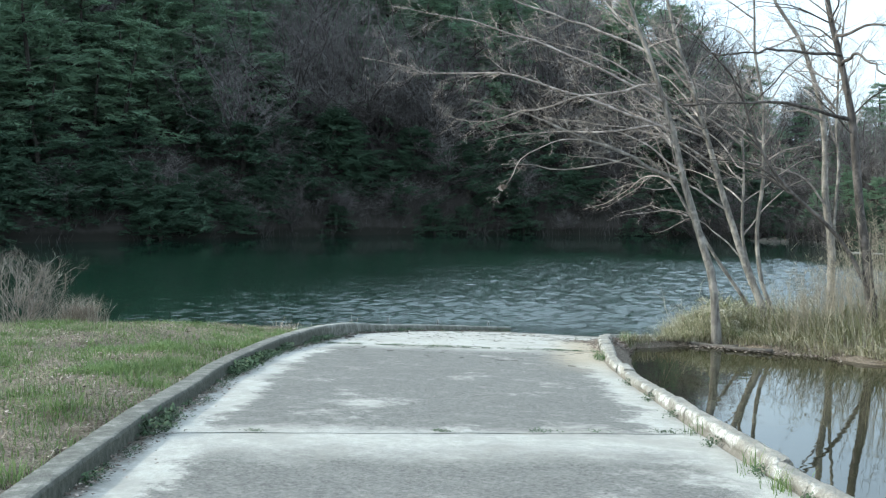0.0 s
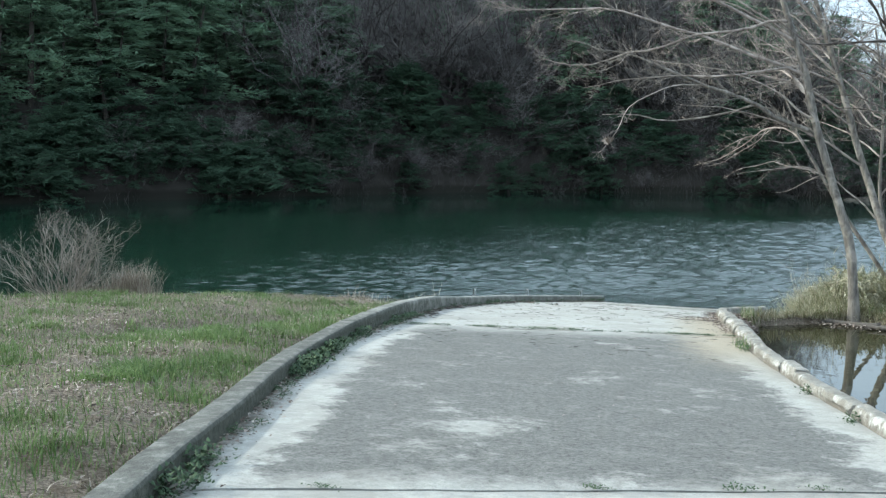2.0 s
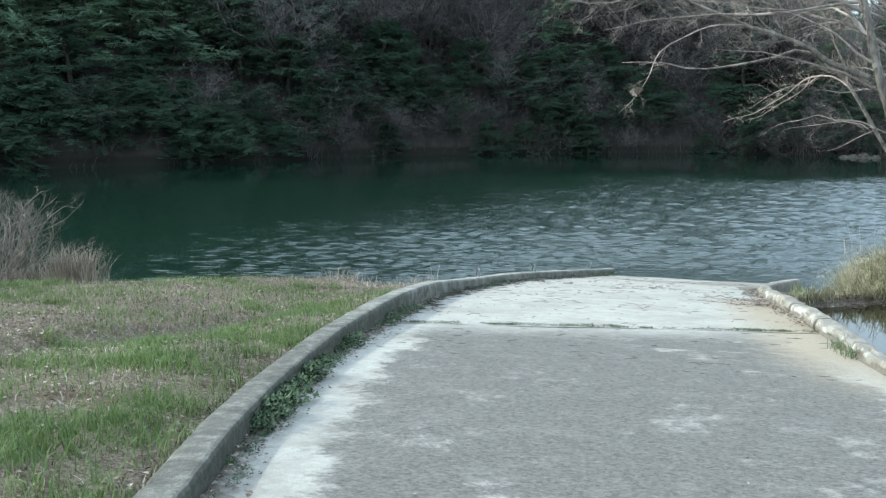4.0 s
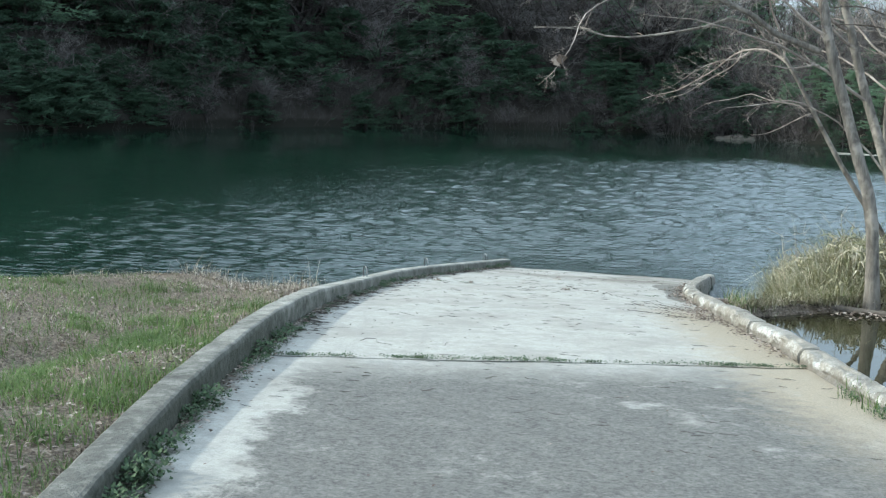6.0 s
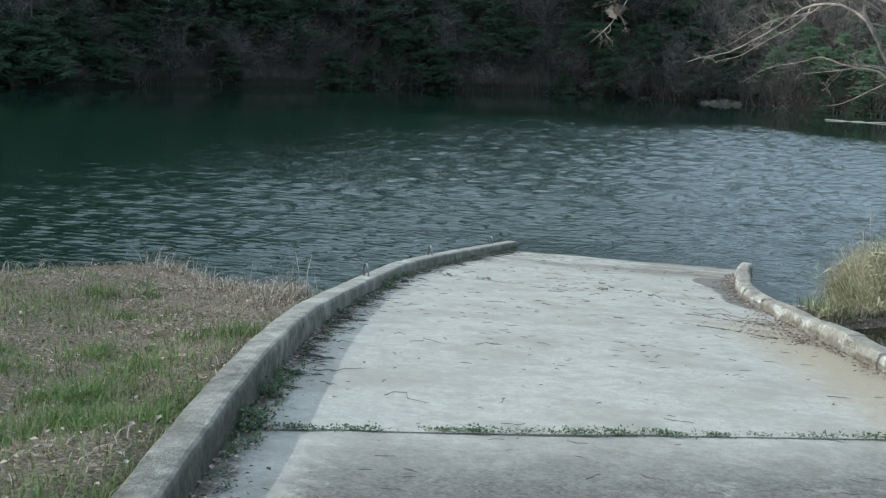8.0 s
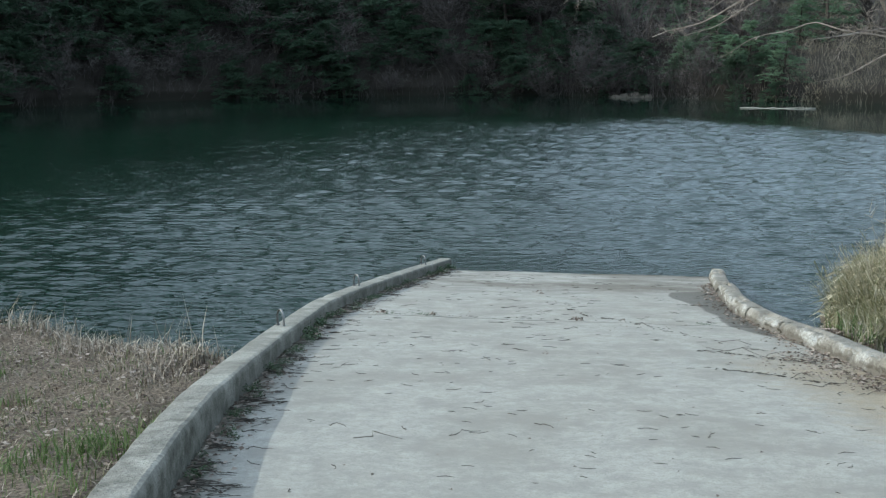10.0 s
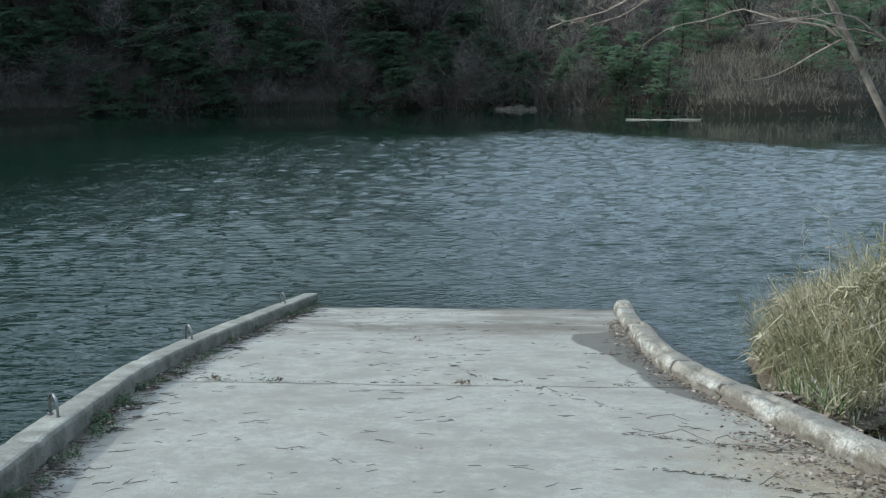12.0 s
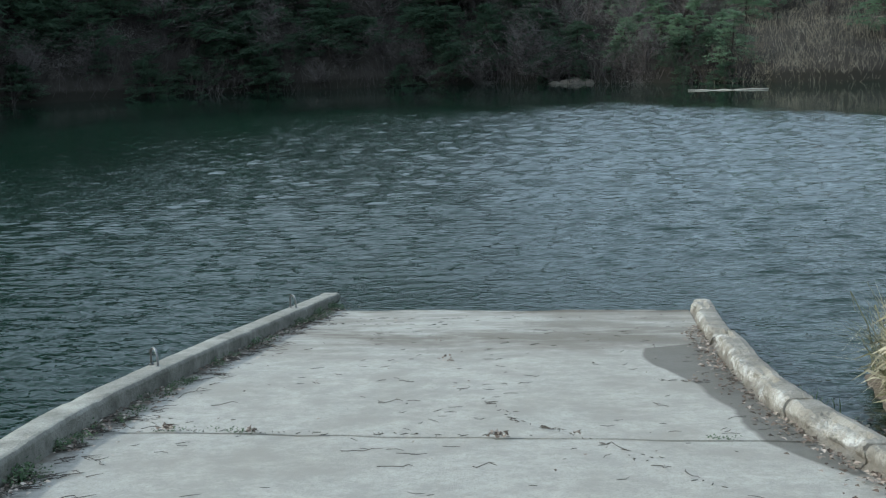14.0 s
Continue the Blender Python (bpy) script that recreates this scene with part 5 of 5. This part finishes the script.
    for _ in range(1100):       # green shoots at the reeds' feet by the water
        x = r.uniform(2.1, 4.5)
        y = -6.15 + abs(r.gauss(0, 0.7)) if r.random() < 0.6 else near_shore(x) - abs(r.gauss(0, 0.35))
        if keep(x, y) <= 0:
            continue
        a = r.uniform(0, 6.28)
        h = r.uniform(0.1, 0.32)
        g.blade((x, y, max(ground_z(x, y), 0) - 0.02), (math.cos(a), math.sin(a), 0), h, 0.011, h * r.uniform(0.1, 0.5), 3)
    # thin leafless weeds over and behind the reeds
    for x, y in scatter(4200, 2.8, 14, -6.5, 7, r, lambda x, y: (0.14 if x < 5.2 else 0.9) if keep(x, y) > 0 or y > 0 and near_shore(x) - y > 0 else 0.0):
        z = ground_z(x, y)
        p = Vector((x, y, z - 0.05))
        tall = r.uniform(0.7, 1.5) * (1.0 if x < 5.2 else 1.0 + 1.15 * smooth01((x - 5.2) / 2.2))
        e = p + Vector((r.gauss(0, 0.2), r.gauss(0, 0.2), 1)) * tall
        t.tube([p, p.lerp(e, 0.5) + Vector((r.gauss(0, 0.04), r.gauss(0, 0.04), 0)), e], [0.006, 0.004, 0], 3, False)
        for _ in range(r.randint(3, 7) + 5 * (x > 5.2)):
            q = p.lerp(e, r.uniform(0.4, 0.95))
            t.tube([q, q + Vector((r.gauss(0, 0.5), r.gauss(0, 0.5), r.uniform(0.1, 0.8))) * r.uniform(0.15, 0.4)], [0.004, 0], 3, False)
    tagged(part("reeds", s, REED), "dry yellow-green reeds bent over the pond bank", "reeds", kind="stuff")
    tagged(part("dry_reeds", b, DRY_REED), "bleached straw-coloured reeds drooping at the lake edge", "reeds", kind="stuff")
    tagged(part("reed_shoots", g, LUSH), "fresh green shoots at the foot of the reeds", "grass", kind="stuff")
    tagged(part("weed_stalks", t, BRUSH), "thin leafless weed stalks behind the reeds", "weeds", kind="stuff")


build_reeds()


def shore_bush():
    r = random.Random(77)
    bush = tagged(empty("shore_bush", pose(-8.75, -11.35, ground_z(-8.75, -11.35) - 0.05)), "leafless grey-brown bush in dead grass at the lake shore", "bush")
    for k in range(58):
        s = Shape()
        a = r.uniform(0, 6.28)
        out = r.uniform(0.2, 1.35)
        foot = Vector((math.cos(a) * 0.3 * r.random(), math.sin(a) * 0.25 * r.random(), 0))
        tip = Vector((math.cos(a) * out * 1.15, math.sin(a) * out * 0.8, r.uniform(0.8, 1.75) * (1.1 - 0.18 * out)))
        line = wander(foot, foot + tip, 7, 0.055, 0.02, r)
        s.tube(line, [0.011 * (1 - 0.75 * q / 7) for q in range(8)], 5)
        twigs(s, line[1:], 0.005, 0.5, 14, 1, r, 0.35)
        part("stem", s, BUSH_BARK, bush)
    return bush


shore_bush()

# ---- small things ----


def mooring_ring(x, y):
    z = ramp_z(y) + kerb_height(y)
    ring = tagged(empty("mooring_ring", pose(x, y, z, 0, 0, 48) @ Matrix.Diagonal((0.9, 0.8, 0.95, 1))), "galvanised steel mooring loop set in the concrete kerb", "mooring ring", "mooring loops on the kerb")
    s = Shape()
    pts = [(0, -0.065, -0.04), (0, -0.065, 0.07)] + [(0, -0.065 * math.cos(radians(w)), 0.07 + 0.065 * math.sin(radians(w))) for w in range(20, 180, 20)] + [(0, 0.065, 0.07), (0, 0.065, -0.04)]
    s.tube(pts, [0.010] * len(pts), 8)
    part("loop", s, STEEL, ring, smooth=True)
    for k in (-0.065, 0.065):
        c = Shape()
        c.tube([(0, k, -0.004), (0, k, 0.008)], [0.022, 0.02], 10)
        part("collar", c, STEEL, ring)


for y in (-8.05, -4.45, -0.85):
    mooring_ring(left_x(y) - 0.12, y)


def ramp_twig(x, y, size, turn, seed):
    r = random.Random(seed)
    s = Shape()
    line = wander((-size / 2, 0, 0.008), (size / 2, 0, 0.008), 5, 0.12, 0, r)
    line = [Vector((p.x, p.y, 0.006 + abs(p.z) * 0.3)) for p in line]
    s.tube(line, [0.0026, 0.0026, 0.0024, 0.0022, 0.002, 0.001], 5)
    for _ in range(r.randint(0, 3)):
        k = r.randint(1, 4)
        w = r.uniform(0.5, 1.1) * r.choice((-1, 1))
        s.tube([line[k], line[k] + Vector((math.cos(w), math.sin(w), 0.05)) * size * r.uniform(0.12, 0.3)], [0.002, 0.001], 4)
    ob = part("twig", s, DEAD_WOOD)
    ob.matrix_basis = pose(x, y, ramp_z(y) + 0.004, 0, 0, turn)
    tagged(ob, "thin dry brown twig lying on the concrete", "twig", "twigs on the ramp")


twig_rng = random.Random(4)
for k, (x, y, size, turn) in enumerate([(-1.82, -5.2, 0.17, 25), (-0.37, -4.58, 0.13, 70), (-0.77, -5.08, 0.16, 15), (-2.2, -4.95, 0.1, 80), (0.01, -6.62, 0.12, 10), (-0.67, -6.34, 0.22, 12), (-0.43, -6.66, 0.18, 5),
                                        (0.91, -5.09, 0.12, -40), (-0.79, -12.43, 0.34, 25), (-0.56, -11.2, 0.27, 4), (-0.2, -11.0, 0.1, 60), (-0.13, -13.02, 0.3, -10), (-0.75, -8.21, 0.2, 2), (-1.39, -9.01, 0.1, 75),
                                        (0.23, -10.71, 0.12, -30), (1.41, -7.78, 0.35, -14), (1.25, -7.6, 0.2, -30), (0.64, -6.2, 0.2, -35), (0.3, -5.78, 0.15, -20), (1.0, -6.7, 0.12, -60), (1.9, -9.0, 0.3, 8)]):
    ramp_twig(x, y, size, turn, 900 + k)
for k in range(36):
    y = twig_rng.uniform(-15, -1.2)
    ramp_twig(twig_rng.uniform(left_x(y) + 0.3, right_x(y) - 0.3), y, twig_rng.uniform(0.03, 0.11), twig_rng.uniform(-90, 90), 950 + k)
for k in range(44):
    y = twig_rng.uniform(-13, 0)
    ramp_twig(left_x(y) + twig_rng.uniform(0.12, 0.42), y, twig_rng.uniform(0.05, 0.15), twig_rng.uniform(-20, 45), 1000 + k)
for k in range(10):
    y = twig_rng.uniform(-9.5, -7.2)
    ramp_twig(right_x(y) - twig_rng.uniform(0.15, 0.6), y, twig_rng.uniform(0.12, 0.35), twig_rng.uniform(-20, 10), 1100 + k)


def leaf_clump(x, y, size, n, seed):
    r = random.Random(seed)
    s = Shape()
    for _ in range(n):
        a = r.uniform(0, 6.28)
        u = Vector((math.cos(a), math.sin(a), r.uniform(-0.1, 0.5))).normalized()
        s.leaf((r.gauss(0, size * 0.25), r.gauss(0, size * 0.2), 0.008 + r.random() * size * 0.25), u, u.cross(Vector((0, 0, 1))).normalized(), size * r.uniform(0.25, 0.45), 0.3)
    ob = part("leaf_clump", s, LITTER)
    ob.matrix_basis = pose(x, y, ramp_z(y) + 0.004)
    tagged(ob, "small clump of dark dead leaves on the concrete", "leaves", "leaf clumps on the ramp")


for k, (x, y, size, n) in enumerate(((-0.68, -3.4, 0.1, 9), (-0.6, -3.45, 0.06, 5), (-0.05, -8.17, 0.05, 5), (0.0, -5.98, 0.1, 16), (-1.9, -5.93, 0.1, 14), (-1.4, -5.97, 0.09, 12), (1.16, -4.22, 0.08, 8), (0.42, -5.9, 0.06, 8))):
    leaf_clump(x, y, size, n, 60 + k)


def tip_leaves():
    """A few dead leaves that still hang at the end of the overhanging limb."""
    r = random.Random(8)
    s = Shape()
    for _ in range(5):
        u = Vector((r.gauss(0, 0.5), r.gauss(0, 0.5), -1)).normalized()
        s.leaf((r.gauss(0, 0.03), r.gauss(0, 0.03), r.gauss(0, 0.03)), u, u.orthogonal().normalized(), r.uniform(0.09, 0.14), 0.35)
    ob = part("hanging_leaves", s, LITTER)
    ob.matrix_basis = pose(0.29, -8.33, 3.9)
    tagged(ob, "curled dead leaves hanging from a bare twig", "leaves")


tip_leaves()


def fallen_log(name, label, a, b, radius, material, seed):
    r = random.Random(seed)
    s = Shape()
    line = wander(a, b, 9, 0.008, 0, r)
    s.tube(line, [radius * (0.7 + 0.3 * math.sin(2.6 * k / 9 + 0.3)) * r.uniform(0.85, 1.1) for k in range(10)], 9)
    tagged(part(name, s, material, smooth=True), label, "log")


fallen_log("fallen_log", "rotten brown log lying along the pond's edge", (3.5, -6.12, 0.76), (4.5, -6.32, 0.77), 0.05, DEAD_WOOD, 2)
fallen_log("fallen_log", "rotten brown log lying along the pond's edge", (4.3, -6.5, 0.76), (5.2, -6.62, 0.77), 0.045, DEAD_WOOD, 5)
# a thin pale tube stands in for a bright line on the water
fallen_log("floating_line", "thin pale tube standing in for a bright line on the water near the far bank", (4.1, 47.6, 0.04), (7.9, 46.6, 0.04), 0.03, PALE_LINE, 6)


def shore_rock():
    s = Shape()
    n, m = 26, 10
    for i in range(n + 1):
        for j in range(m + 1):
            u, v = i / n, j / m
            p = Vector(((u - 0.5) * 3.2, (v - 0.3) * 1.8, 0.36 * math.sin(math.pi * u) ** 0.6 * math.sin(math.pi * min(1, v * 1.1)) - 0.25))
            p += noise.noise_vector(p * 1.1) * 0.22 + noise.noise_vector(p * 3) * 0.12
            s.v.append(tuple(p))
    s.f = [(i * (m + 1) + j, (i + 1) * (m + 1) + j, (i + 1) * (m + 1) + j + 1, i * (m + 1) + j + 1) for i in range(n) for j in range(m)]
    ob = part("shore_rock", s, SHORE_ROCK)
    ob.matrix_basis = pose(-2.3, 61.9, 0.15, 0, 0, -25)
    tagged(ob, "dull tan eroded rock ledge at the far waterline", "rock")


shore_rock()


def far_house():
    house = tagged(empty("house", pose(-5.5, 128.0, 13.2, 0, 0, 20) @ Matrix.Diagonal((0.45, 0.45, 0.45, 1))), "small pale house with a grey roof on the far ridge", "house")
    s = Shape()
    s.v = [(x, y, z) for z in (-2, 3.2) for x, y in ((-5, -3.5), (5, -3.5), (5, 3.5), (-5, 3.5))] + [(-5, 0, 5.2), (5, 0, 5.2)]
    s.f = [(0, 1, 5, 4), (1, 2, 6, 9, 5), (2, 3, 7, 6), (3, 0, 4, 8, 7)]
    part("wall", s, WALL_PAINT, house)
    t = Shape()
    for sign in (-1, 1):
        n = len(t.v)
        t.v += [(-5.4, sign * 4.1, 2.85), (5.4, sign * 4.1, 2.85), (5.4, 0, 5.35), (-5.4, 0, 5.35), (-5.4, sign * 4.1, 2.7), (5.4, sign * 4.1, 2.7), (5.4, 0, 5.2), (-5.4, 0, 5.2)]
        t.f += [tuple(n + q for q in f) for f in ((0, 1, 2, 3), (4, 5, 6, 7), (0, 1, 5, 4), (0, 3, 7, 4), (1, 2, 6, 5))]
    part("roof", t, STEEL, house)
    for x in (-3, 0, 3):
        w = Shape()
        w.v = [(x + a * 0.5, -3.5 - c, 1.4 + b * 0.7) for c in (0.0, 0.05) for a, b in ((-1, -1), (1, -1), (1, 1), (-1, 1))]
        w.f = [(4, 5, 6, 7), (0, 1, 5, 4), (1, 2, 6, 5), (2, 3, 7, 6), (3, 0, 4, 7)]
        part("window", w, DAMP, house)


far_house()
